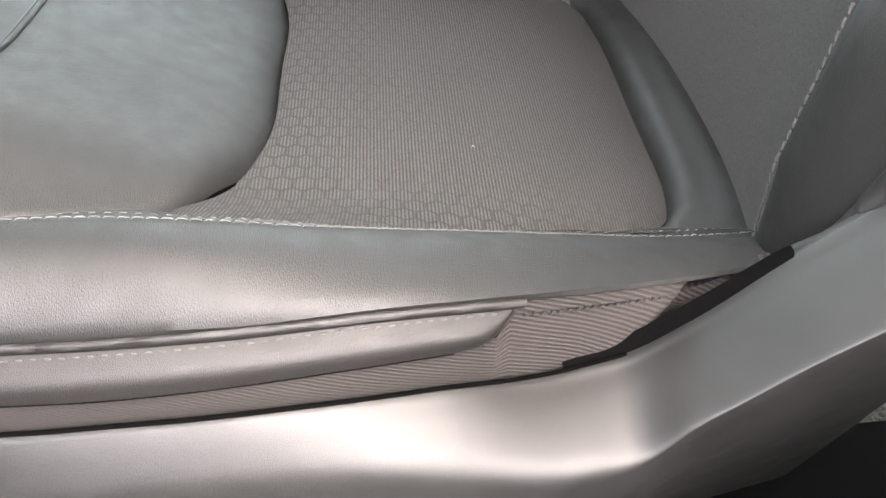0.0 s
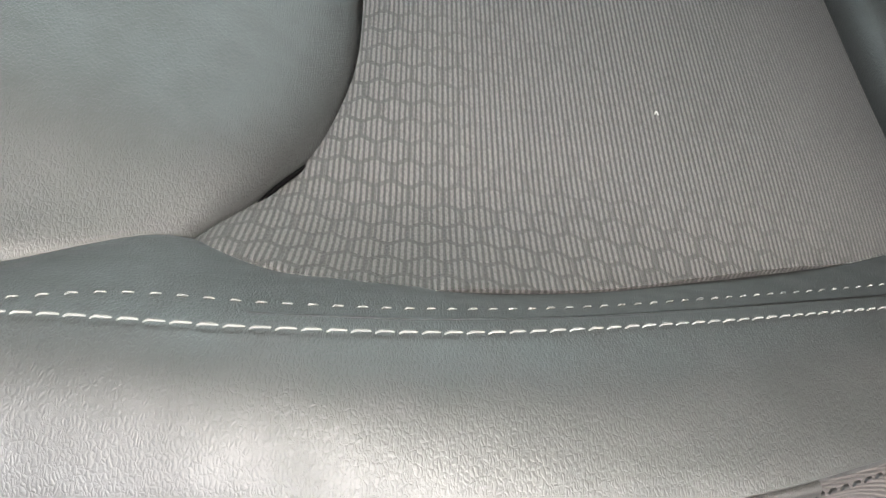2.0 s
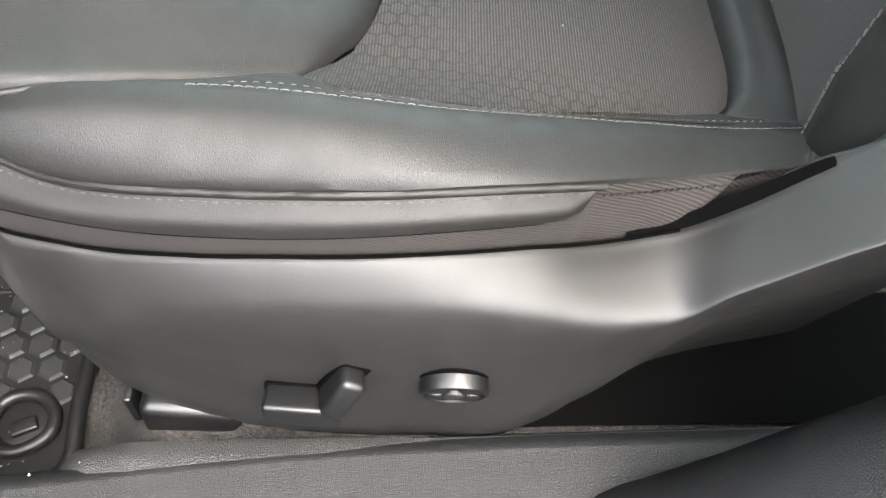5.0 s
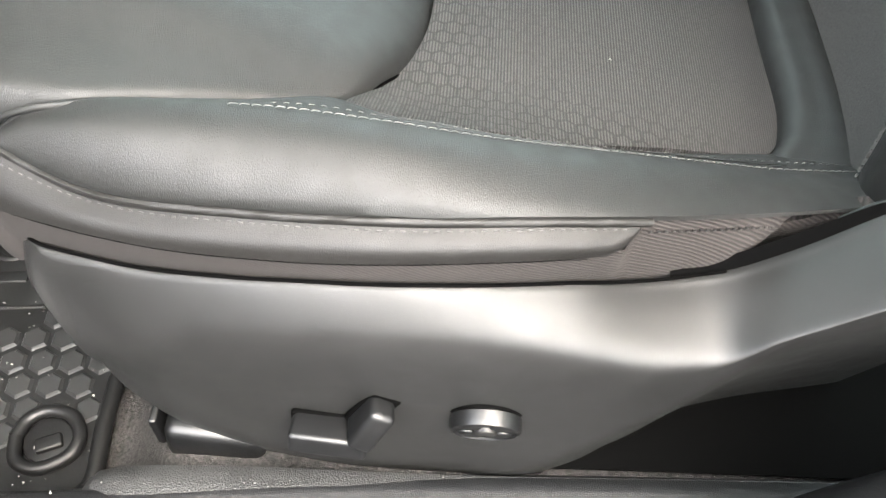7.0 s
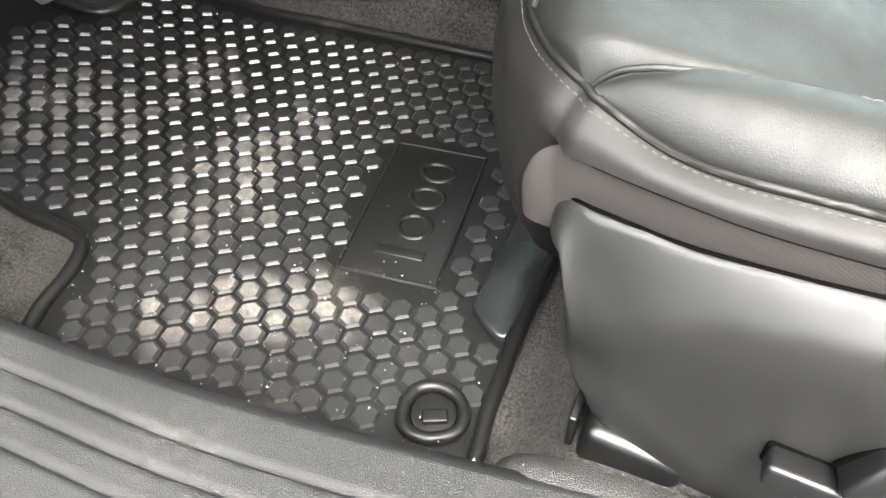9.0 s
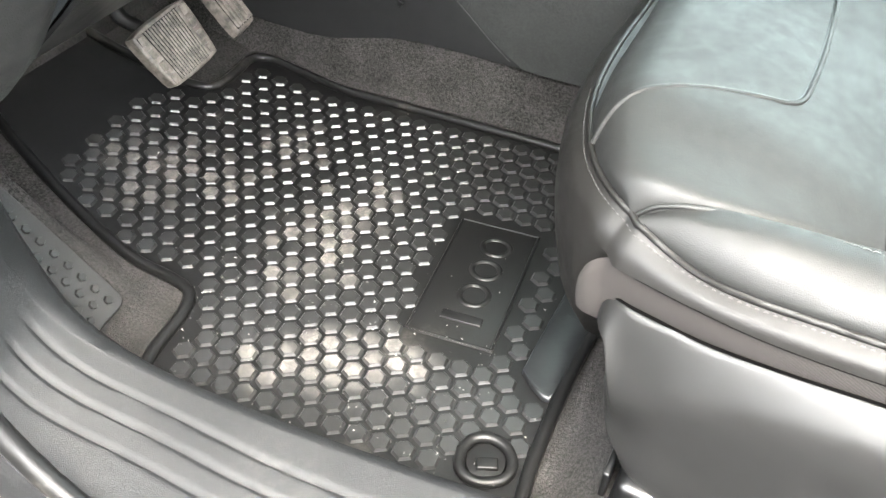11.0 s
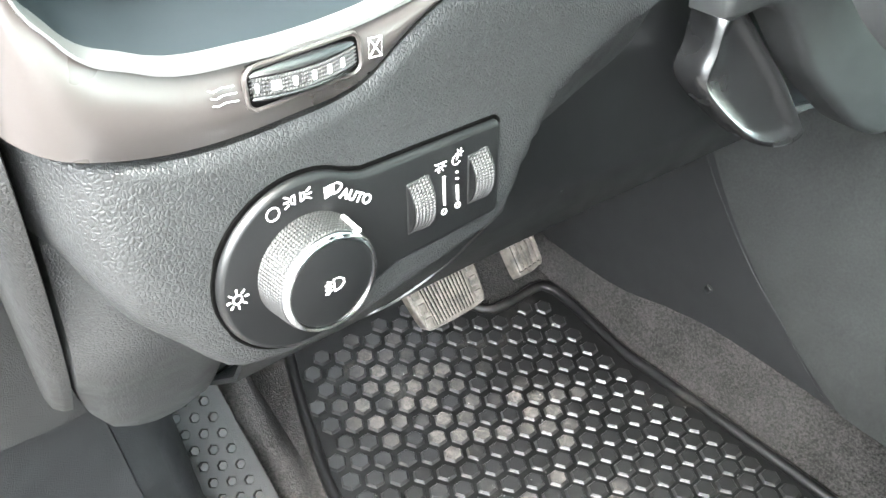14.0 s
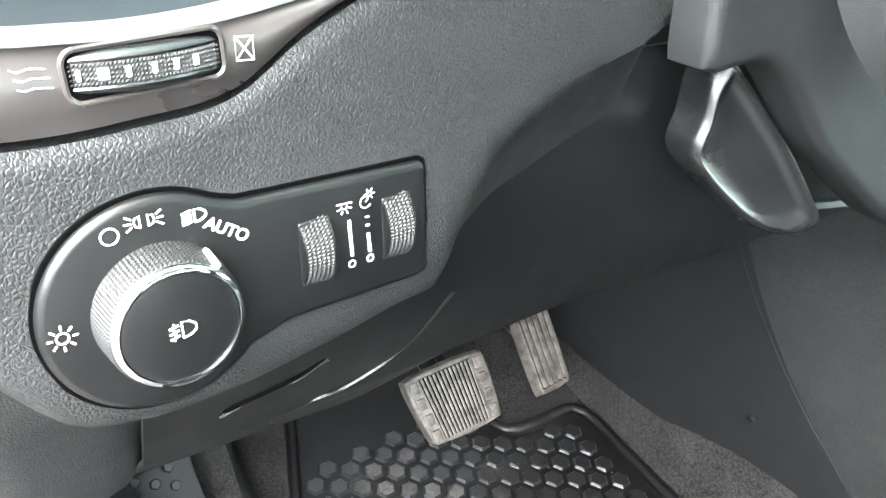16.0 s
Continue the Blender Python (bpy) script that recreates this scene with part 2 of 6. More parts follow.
BODY = mat("white car paint", (0.55, 0.56, 0.58), 0.25)[0]
HEADLINER = mat("light grey headliner", (0.50, 0.50, 0.49), 0.95)[0]
GROUND, _n, _b = mat("grey asphalt", (0.06, 0.06, 0.06), 0.9)
tint(_n, _b, noise_tex(_n, coords(_n), 3, 6, 0.6), (0.070, 0.066, 0.062), (0.105, 0.099, 0.092))

# Grey of the unseen wall that is added to block low light.
WALL, _n, _b = mat("light blocking wall grey", (0.025, 0.025, 0.024), 0.9)
tint(_n, _b, noise_tex(_n, coords(_n), 5, 6, 0.6), (0.10, 0.096, 0.090), (0.15, 0.144, 0.135))


def fabric():
    m, nt, b = mat("grey hexagon woven fabric", (0.06, 0.057, 0.055), 0.88, 0, 0.3)
    v = coords(nt, 1 / 0.0125)

    def vm(op, *a):
        n = nt.nodes.new("ShaderNodeVectorMath")
        n.operation = op
        for i, q in enumerate(a):
            if isinstance(q, tuple):
                n.inputs[i].default_value = q
            else:
                nt.links.new(q, n.inputs[i])
        return n
    flat = vm("MULTIPLY", v, (1, 1, 0)).outputs[0]
    r, h = (1.0, 1.7320508, 1.0), (0.5, 0.8660254, 0.0)
    ga = vm("SUBTRACT", vm("WRAP", flat, r, (0, 0, 0)).outputs[0], h).outputs[0]
    gb = vm("SUBTRACT", vm("WRAP", vm("SUBTRACT", flat, h).outputs[0], r, (0, 0, 0)).outputs[0], h).outputs[0]

    def hexd(g):
        ab = vm("ABSOLUTE", g).outputs[0]
        d1 = vm("DOT_PRODUCT", ab, (0.5, 0.8660254, 0)).outputs["Value"]
        d2 = vm("DOT_PRODUCT", ab, (1, 0, 0)).outputs["Value"]
        return mathn(nt, "MAXIMUM", d1, d2)
    d = mathn(nt, "MINIMUM", hexd(ga), hexd(gb))
    line = remap(nt, d, 0.40, 0.455, 1.0, 0.0)
    w = nt.nodes.new("ShaderNodeTexWave")
    w.bands_direction = "X"
    w.inputs["Scale"].default_value = 0.314 / 0.0021
    w.inputs["Distortion"].default_value = 0.7
    w.inputs["Detail"].default_value = 2
    w.inputs["Detail Scale"].default_value = 3
    nt.links.new(coords(nt), w.inputs["Vector"])
    sx = nt.nodes.new("ShaderNodeSeparateXYZ")
    nt.links.new(coords(nt), sx.inputs[0])
    edge = mathn(nt, "MAXIMUM", remap(nt, sx.outputs[0], -0.03, 0.035, 1.0, 0.0), remap(nt, sx.outputs[1], 0.375, 0.43, 1.0, 0.0))
    fade = mathn(nt, "ADD", mathn(nt, "MULTIPLY", edge, 0.6), remap(nt, noise_tex(nt, coords(nt), 22, 2), 0.35, 0.65, 0.02, 0.24), True)
    st = mathn(nt, "MULTIPLY", remap(nt, w.outputs["Fac"], 0.25, 0.75, 0, 1), mathn(nt, "MAXIMUM", line, mathn(nt, "SUBTRACT", 1.0, fade)))
    fib = noise_tex(nt, coords(nt, 1, (1, 0.35, 1)), 1600, 2)
    fac = mathn(nt, "MULTIPLY", st, remap(nt, fib, 0.3, 0.7, 0.55, 1.15), True)
    tint(nt, b, fac, (0.0085, 0.008, 0.0077), (0.038, 0.036, 0.0346))
    bump(nt, b, mathn(nt, "ADD", st, fib), 0.7, 0.0006)
    return m


FABRIC = fabric()
LINT = mat("pale lint", (0.12, 0.12, 0.112), 0.9)[0]
FABRIC_PLAIN, _n, _b = mat("grey woven fabric", (0.06, 0.058, 0.056), 0.9, 0, 0.25)
_v = coords(_n, 1, (1, 1, 0.4))
tint(_n, _b, remap(_n, noise_tex(_n, _v, 1500, 2), 0.3, 0.7, 0, 1), (0.014, 0.0137, 0.0133), (0.040, 0.039, 0.038))
bump(_n, _b, noise_tex(_n, _v, 1500, 2), 0.6, 0.0006)
GLASS = bpy.data.materials.new("green tinted window glass")
GLASS.use_nodes = True
_n = GLASS.node_tree
_n.nodes.remove(_n.nodes["Principled BSDF"])
_t, _g, _x = _n.nodes.new("ShaderNodeBsdfTransparent"), _n.nodes.new("ShaderNodeBsdfGlossy"), _n.nodes.new("ShaderNodeMixShader")
_t.inputs[0].default_value = (0.80, 0.92, 0.86, 1)
_g.inputs["Roughness"].default_value = 0.02
_x.inputs[0].default_value = 0.06
_n.links.new(_t.outputs[0], _x.inputs[1])
_n.links.new(_g.outputs[0], _x.inputs[2])
_n.links.new(_x.outputs[0], _n.nodes["Material Output"].inputs[0])

SHADED = GLASS.copy()
SHADED.name = "green tinted windscreen glass"
SHADED.node_tree.nodes[_t.name].inputs[0].default_value = (0.22, 0.27, 0.24, 1)
GLOSS = plastic("satin black moulding", (0.005, 0.005, 0.0052), 0.24, 2600, 0.00004, 0.25, 0.6)

# ---- building helpers ----


def part(name, bm, material, parent=None, label="", smooth=True, normals=True):
    me = bpy.data.meshes.new(name)
    if normals:
        bmesh.ops.recalc_face_normals(bm, faces=bm.faces)
    for f in bm.faces:
        f.smooth = smooth
    bm.to_mesh(me)
    bm.free()
    me.materials.append(material)
    if smooth:
        me.set_sharp_from_angle(angle=radians(45))
    ob = new(name, me)
    if parent:
        ob.parent = parent
    return tagged(ob, label=label)


def empty(name, label, category, place=(0, 0, 0), group="", kind=""):
    ob = new(name)
    ob.location = place
    ob.empty_display_size = 0.02
    bpy.context.view_layer.update()
    return tagged(ob, label, category, group, kind)


def sub(ob, parent):
    """Hang ob under a part that stands at the origin."""
    ob.parent = parent
    return ob


def under(ob, parent):
    """Hang ob under parent and leave it where it is."""
    ob.parent = parent
    ob.matrix_parent_inverse = Matrix.Translation(-Vector(parent.location))
    return ob


def curve(points, n):
    """n points along a smooth line through a few given ones."""
    p = np.array(points, float)
    s = np.r_[0, np.cumsum(np.linalg.norm(np.diff(p, axis=0), axis=1))]
    q = np.vstack([2 * p[0] - p[1], p, 2 * p[-1] - p[-2]])
    out = []
    for u in np.linspace(0, s[-1], n):
        i = min(np.searchsorted(s, u, side="right") - 1, len(p) - 2)
        t = (u - s[i]) / (s[i + 1] - s[i])
        a, b, c, d = q[i], q[i + 1], q[i + 2], q[i + 3]
        out.append(0.5 * (2 * b + (c - a) * t + (2 * a - 5 * b + 4 * c - d) * t * t + (3 * b - a - 3 * c + d) * t ** 3))
    return np.array(out)


def smoothed(xs, ys, x):
    """A smooth function of x through a few values."""
    xs, ys = np.array(xs, float), np.array(ys, float)
    sl = np.gradient(ys, xs)
    x = np.clip(x, xs[0], xs[-1])
    i = np.clip(np.searchsorted(xs, x) - 1, 0, len(xs) - 2)
    h = xs[i + 1] - xs[i]
    t = (x - xs[i]) / h
    return ((1 + 2 * t) * (1 - t) ** 2 * ys[i] + t * (1 - t) ** 2 * h * sl[i] + t * t * (3 - 2 * t) * ys[i + 1] + t * t * (t - 1) * h * sl[i + 1])


def loft(rows, closed=False, bm=None):
    """A sheet over rows of points; closed: each row is a ring."""
    bm = bm or bmesh.new()
    vs = [[bm.verts.new(tuple(float(c) for c in p)) for p in r] for r in rows]
    for r0, r1 in zip(vs, vs[1:]):
        m = len(r0)
        for j in range(m if closed else m - 1):
            k = (j + 1) % m
            bm.faces.new((r0[j], r0[k], r1[k], r1[j]))
    return bm


def thicken(bm, depth):
    """Give a sheet a back, depth behind its faces."""
    bmesh.ops.recalc_face_normals(bm, faces=bm.faces)
    bmesh.ops.solidify(bm, geom=list(bm.faces), thickness=depth)
    return bm


def tube(points, radius, sides=8, bm=None, cap=True, flat=1.0):
    p = [Vector(tuple(float(c) for c in q)) for q in points]
    rows, up = [], Vector((0, 0, 1))
    for i, c in enumerate(p):
        d = (p[min(i + 1, len(p) - 1)] - p[max(i - 1, 0)]).normalized()
        if abs(d.dot(up)) > 0.95:
            up = Vector((0, 1, 0))
        a = d.cross(up).normalized()
        b = a.cross(d).normalized()
        r = radius[i] if hasattr(radius, "__len__") else radius
        rows.append([c + a * math.cos(t) * r + b * math.sin(t) * r * flat for t in (2 * math.pi * k / sides for k in range(sides))])
    bm = loft(rows, True, bm)
    if cap:
        bm.verts.ensure_lookup_table()
        m = len(bm.verts) - sides * len(rows)
        bm.faces.new([bm.verts[m + k] for k in range(sides)])
        bm.faces.new([bm.verts[len(bm.verts) - sides + k] for k in range(sides)])
    return bm


def rbox(size, r, m=None, seg=3, bm=None):
    """A box with rounded edges, at the pose m."""
    b = bmesh.new()
    bmesh.ops.create_cube(b, size=1)
    bmesh.ops.scale(b, vec=size, verts=b.verts)
    bmesh.ops.bevel(b, geom=b.edges, offset=r, segments=seg, affect="EDGES", profile=0.5)
    if m:
        b.transform(m)
    if bm is None:
        return b
    me = bpy.data.meshes.new("tmp")
    b.to_mesh(me)
    b.free()
    bm.from_mesh(me)
    bpy.data.meshes.remove(me)
    return bm


def slab(outline, depth, r=0.0, m=None, seg=2):
    """A flat piece with the given outline (x, y), its face at z = 0 and its back at -depth, edges rounded by r."""
    b = bmesh.new()
    f = b.faces.new([b.verts.new((float(x), float(y), 0)) for x, y in outline])
    b.normal_update()
    if f.normal.z < 0:
        f.normal_flip()
    e = bmesh.ops.extrude_face_region(b, geom=[f])
    bmesh.ops.translate(b, vec=(0, 0, -depth), verts=[v for v in e["geom"] if isinstance(v, bmesh.types.BMVert)])
    bmesh.ops.recalc_face_normals(b, faces=b.faces)
    if r:
        top = [ed for ed in b.edges if all(abs(v.co.z) < 1e-7 for v in ed.verts)]
        bmesh.ops.bevel(b, geom=top, offset=r, segments=seg, affect="EDGES", profile=0.5)
    if m:
        b.transform(m)
    return b


def circle(cx, cy, r, n=40, ry=None):
    return [(cx + r * math.cos(2 * math.pi * k / n), cy + (ry or r) * math.sin(2 * math.pi * k / n)) for k in range(n)]


def rrect(w, h, r, n=8):
    """The outline of a rectangle w by h with corners rounded by r."""
    out = []
    for cx, cy, a0 in ((w / 2 - r, h / 2 - r, 0), (-w / 2 + r, h / 2 - r, 90), (-w / 2 + r, -h / 2 + r, 180), (w / 2 - r, -h / 2 + r, 270)):
        out += [(cx + r * math.cos(radians(a0 + 90 * k / n)), cy + r * math.sin(radians(a0 + 90 * k / n))) for k in range(n + 1)]
    return out


def lathe(profile, n=40, m=None):
    """A turned piece: profile of (radius, height), about its own z."""
    b = loft([[(r * math.cos(2 * math.pi * k / n), r * math.sin(2 * math.pi * k / n), z) for k in range(n)] for r, z in profile], True)
    for row in (0, -1):
        b.verts.ensure_lookup_table()
        vs = list(b.verts)[:n] if row == 0 else list(b.verts)[-n:]
        if profile[row][0] > 1e-5:
            b.faces.new(vs)
    bmesh.ops.remove_doubles(b, verts=b.verts, dist=1e-6)
    if m:
        b.transform(m)
    return b


def joined(*bms):
    bm = bmesh.new()
    for b in bms:
        me = bpy.data.meshes.new("tmp")
        b.to_mesh(me)
        b.free()
        bm.from_mesh(me)
        bpy.data.meshes.remove(me)
    return bm

# ---- driver's seat ----
MID = 0.545  # the seat's middle line, across the car
seat = empty("driver_seat", "black leather and hexagon fabric driver's seat with white stitching", "car seat")


def pipe_y(x):
    return smoothed([-0.25, -0.2, -0.1, 0, 0.09, 0.18, 0.27], [0.292, 0.274, 0.262, 0.265, 0.285, 0.320, 0.352], x)


def pipe_z(x):
    return smoothed([-0.25, -0.21, -0.12, -0.04, 0.03, 0.09, 0.18, 0.27], [0.351, 0.342, 0.344, 0.346, 0.343, 0.331, 0.303, 0.284], x)


def stitch_y(x):
    return smoothed([-0.25, -0.2, -0.11, -0.04, 0, 0.074, 0.126, 0.189, 0.27], [0.300, 0.303, 0.309, 0.309, 0.315, 0.334, 0.351, 0.372, 0.397], x)


def stitch_z(x):
    return smoothed([-0.25, -0.23, -0.2, -0.11, -0.04, 0, 0.074, 0.126, 0.189, 0.27], [0.352, 0.364, 0.371, 0.373, 0.367, 0.356, 0.332, 0.312, 0.288, 0.266], x)


def seam_y(x):
    return smoothed([-0.25, -0.235, -0.215, -0.19, -0.16, -0.128, -0.085, -0.05, -0.019, 0.011, 0.045, 0.086, 0.134, 0.2, 0.27],
                    [0.302, 0.303, 0.306, 0.314, 0.326, 0.340, 0.360, 0.347, 0.340, 0.347, 0.357, 0.373, 0.392, 0.418, 0.440], x)


def seam_z(x):
    return smoothed([-0.25, -0.235, -0.215, -0.19, -0.16, -0.128, -0.085, -0.05, -0.019, 0.011, 0.045, 0.086, 0.134, 0.2, 0.27],
                    [0.351, 0.364, 0.369, 0.367, 0.358, 0.348, 0.336, 0.337, 0.340, 0.327, 0.313, 0.296, 0.277, 0.256, 0.238], x)


def bolster_rows(side):
    rows = []
    for x in np.r_[-0.25, -0.247, np.linspace(-0.24, 0.27, 70)]:
        p = np.array([pipe_y(x), pipe_z(x)])
        t = np.array([stitch_y(x), stitch_z(x)])
        s = np.array([seam_y(x), seam_z(x)])
        k = smoothed([-0.25, -0.2, -0.1, 0.05, 0.15, 0.27], [0.2, 0.9, 1.0, 0.85, 0.5, 0.3], x)
        ctrl = [p + (0.004, -0.004), p + np.array([-0.001, 0.006]) * k, p + (t - p) * 0.33 + np.array([-0.006, 0.010]) * k, p + (t - p) * 0.68 + np.array([-0.004, 0.010]) * k, t,
                t + (s - t) * 0.5 + np.array([0.0, 0.002]) * k, s]
        c = [*curve(ctrl, 22), s + (0.004, -0.004), s + (0.010, -0.014)]
        rows.append([(x, q[0] if side > 0 else 2 * MID - q[0], q[1]) for q in c])
    return rows


def spread(bm):
    """Widen the far half of the cushion towards its rear."""
    for v in bm.verts:
        if v.co.y > MID:
            t = max(0.0, min(1.0, (v.co.x + 0.06) / 0.24))
            w = min(1.0, (v.co.y - MID) / 0.10) * max(0.35, 1 - max(0, v.co.y - 0.68) / 0.14)
            v.co.y += 0.085 * t * t * (3 - 2 * t) * w
    return bm


for sd in (1, -1):
    under(part("side_bolster", spread(loft(bolster_rows(sd))), LEATHER, None, "smooth black leather side bolster"), seat)


def pad_front(y):
    return smoothed([0.300, 0.312, 0.34, 0.38, 0.45, MID], [-0.256, -0.272, -0.293, -0.312, -0.330, -0.335], y)


def pad_rear(y):
    return smoothed([0.300, 0.306, 0.314, 0.326, 0.340, 0.360, 0.377, 0.398, 0.421, 0.455, MID],
                    [-0.250, -0.215, -0.190, -0.160, -0.128, -0.085, -0.072, -0.060, -0.048, -0.038, -0.035], y)


def pad_z(x, y):
    c = smoothed([-0.335, -0.325, -0.30, -0.26, -0.2, -0.15, -0.1, -0.06, -0.035], [0.343, 0.366, 0.384, 0.388, 0.381, 0.366, 0.343, 0.324, 0.306], x)
    c -= smoothed([0.300, 0.306, 0.315, 0.326, 0.340, 0.36, 0.38, 0.42, 0.6], [0.030, 0.014, 0.010, 0.009, 0.008, 0.006, 0.003, 0.0, 0.0], y)
    c += 0.004 * math.exp(-((y - 0.40) / 0.03) ** 2)
    f = max(0.0, x - pad_front(y))
    return c - 0.030 * math.exp(-f / 0.010) * (0.3 + 0.7 * min(1.0, (y - 0.3) / 0.05)) - 0.008 * math.exp(-(pad_rear(y) - x) / 0.006)


def sheet(y0, x0, x1, z, ny, nx):
    ys = y0 + (MID - y0) * (np.linspace(0, 1, ny) ** 1.3)
    ys = np.r_[ys, (2 * MID - ys[::-1])[1:]]
    rows = []
    for y in ys:
        h = min(y, 2 * MID - y)
        a, b = x0(h), x1(h)
        rows.append([(x, y, z(x, h)) for x in a + (b - a) * np.linspace(0, 1, nx)])
    top = [[rows[0][j] for j in range(nx)]] + rows + [[rows[-1][j] for j in range(nx)]]
    top[0] = [(x, y + 0.002, z - 0.014) for x, y, z in rows[0]]
    top[-1] = [(x, y - 0.002, z - 0.014) for x, y, z in rows[-1]]
    return loft([[(r[0][0] + 0.002, r[0][1], r[0][2] - 0.012), *r, (r[-1][0] - 0.001, r[-1][1], r[-1][2] - 0.006), (r[-1][0] - 0.003, r[-1][1], r[-1][2] - 0.016)] for r in top])


front_pad = under(part("front_pad", sheet(0.3002, pad_front, pad_rear, pad_z, 34, 44), LEATHER, None, "smooth black leather front cushion"), seat)
front_pad.data.set_sharp_from_angle(angle=radians(80))
bead = curve([(-0.2545, 0.2995, 0.3490), (-0.2500, 0.3000, 0.3545), (-0.2420, 0.3006, 0.3622), (-0.2300, 0.3012, 0.3675), (-0.215, 0.3040, 0.3695), (-0.19, 0.3122, 0.3672), (-0.165, 0.3224, 0.3590), (-0.14, 0.3336, 0.3480)], 34)
under(part("pad_edge", tube(bead, [0.0006 + 0.0015 * math.sin(math.pi * (k + 1) / 36) ** 0.5 for k in range(34)], 10), LEATHER, None, "rounded sewn edge of the front cushion"), seat)


def ins_front(y):
    if y >= 0.360:
        return pad_rear(y)
    return smoothed([0.340, 0.347, 0.360], [-0.019, -0.050, -0.085], y)


def ins_rear(y):
    return smoothed([0.340, 0.347, 0.357, 0.373, 0.392, 0.408, 0.420, 0.432, 0.45, MID], [-0.019, 0.011, 0.045, 0.086, 0.134, 0.175, 0.199, 0.211, 0.217, 0.220], y)


def ins_z(x, y):
    c = smoothed([-0.085, -0.04, 0, 0.05, 0.1, 0.15, 0.2, 0.245], [0.318, 0.311, 0.308, 0.302, 0.294, 0.279, 0.257, 0.232], x)
    k = smoothed([-0.085, -0.05, 0, 0.045, 0.086, 0.134, 0.245], [0.014, 0.026, 0.025, 0.012, 0.002, -0.004, -0.004], x)
    e = max(0.0, 1 - (y - seam_y(x)) / 0.06)
    return c + k * e ** 1.5 - 0.003 * math.exp(-(x - ins_front(y)) / 0.004)


under(part("fabric_insert", spread(sheet(0.3405, ins_front, ins_rear, ins_z, 40, 60)), FABRIC, None, "grey woven hexagon pattern fabric seat centre"), seat)

# leather roll between the fabric and the backrest
rows = []
for y in np.linspace(0.396, 2 * MID - 0.396, 44):
    h = min(y, 2 * MID - y)
    x0 = smoothed([0.396, 0.410, 0.420, 0.432, 0.45, MID], [0.196, 0.200, 0.204, 0.212, 0.217, 0.220], h)
    z0 = ins_z(min(x0, 0.245), max(h, 0.41)) - 0.001
    k = smoothed([0.396, 0.43, 0.5, MID], [0.4, 0.8, 1.0, 1.0], h)
    rows.append([(q[0], y, q[1]) for q in curve([(x0 - 0.001, z0 - 0.010), (x0, z0 + 0.001), (x0 + 0.003, z0 + 0.010 * k), (x0 + 0.010, z0 + 0.017 * k), (x0 + 0.022, z0 + 0.018 * k), (0.260, 0.262), (0.285, 0.24)], 22)])
under(part("rear_roll", spread(loft(rows)), LEATHER, None, "black leather roll at the foot of the backrest"), seat)

# piping and stitching
xs = np.linspace(-0.25, 0.095, 60)
line = [(x, pipe_y(x) - 0.0005, pipe_z(x) + 0.0005) for x in xs]
front = [(-0.256, 0.301, 0.350), (-0.272, 0.312, 0.352), (-0.293, 0.338, 0.350), (-0.313, 0.378, 0.347), (-0.332, 0.45, 0.344), (-0.338, MID, 0.343)]
fr = curve(front + [(x, 2 * MID - y, z) for x, y, z in front[-2::-1]], 160)
under(part("piping", tube([*fr[::-1], *line], 0.0026), LEATHER_SIDE, None, "black piping along the cushion's edge"), seat)


def stitches(points, length, gap, r, material, name, label):
    p = np.array(points)
    s = np.r_[0, np.cumsum(np.linalg.norm(np.diff(p, axis=0), axis=1))]
    bm = bmesh.new()
    u = 0
    while u + length < s[-1]:
        q = [np.array([np.interp(u + length * f, s, p[:, k]) for k in range(3)]) for f in (0, 0.25, 0.75, 1)]
        q[0][2] -= r * 1.6
        q[3][2] -= r * 1.6
        q[0][1] -= r * 0.7
        q[3][1] += r * 0.7
        tube(q, [r * 0.6, r, r, r * 0.6], 5, bm)
        u += length + gap
    return under(part(name, bm, material, None, label), seat)


xs = np.linspace(-0.125, 0.262, 90)
stitches([(x, stitch_y(x), stitch_z(x) + 0.0012) for x in xs], 0.0048, 0.0012, 0.00042, THREAD, "stitching", "white topstitching along the bolster")
xs = np.linspace(-0.105, 0.262, 90)
inner = []
for x in xs:
    f = smoothed([-0.11, -0.02, 0.15, 0.27], [0.12, 0.42, 0.42, 0.25], x)
    inner.append((x, stitch_y(x) + (seam_y(x) - stitch_y(x)) * f, stitch_z(x) + (seam_z(x) - stitch_z(x)) * f + 0.0024))
stitches(inner, 0.0028, 0.0036, 0.00030, THREAD, "stitching", "fine white second row of stitching")


# leather band and twill below the piping
def patch_y(x):
    return smoothed([-0.25, -0.2, -0.1, 0, 0.09, 0.18, 0.27], [0.272, 0.258, 0.2475, 0.252, 0.274, 0.312, 0.345], x)


def patch_z(x):
    return smoothed([-0.25, -0.2, -0.15, -0.1, 0.02, 0.06, 0.08, 0.092], [0.325, 0.328, 0.328, 0.329, 0.330, 0.325, 0.321, 0.318], x) - 0.002


def top_y(x):
    return smoothed([-0.25, -0.19, -0.1, 0, 0.06, 0.127, 0.2, 0.3], [0.276, 0.262, 0.250, 0.252, 0.268, 0.292, 0.297, 0.300], x)


def top_z(x):
    return smoothed([-0.25, -0.224, -0.187, -0.128, -0.066, -0.007, 0.054, 0.127, 0.154, 0.18, 0.218, 0.3],
                    [0.288, 0.290, 0.292, 0.300, 0.307, 0.308, 0.296, 0.275, 0.280, 0.298, 0.332, 0.400], x)


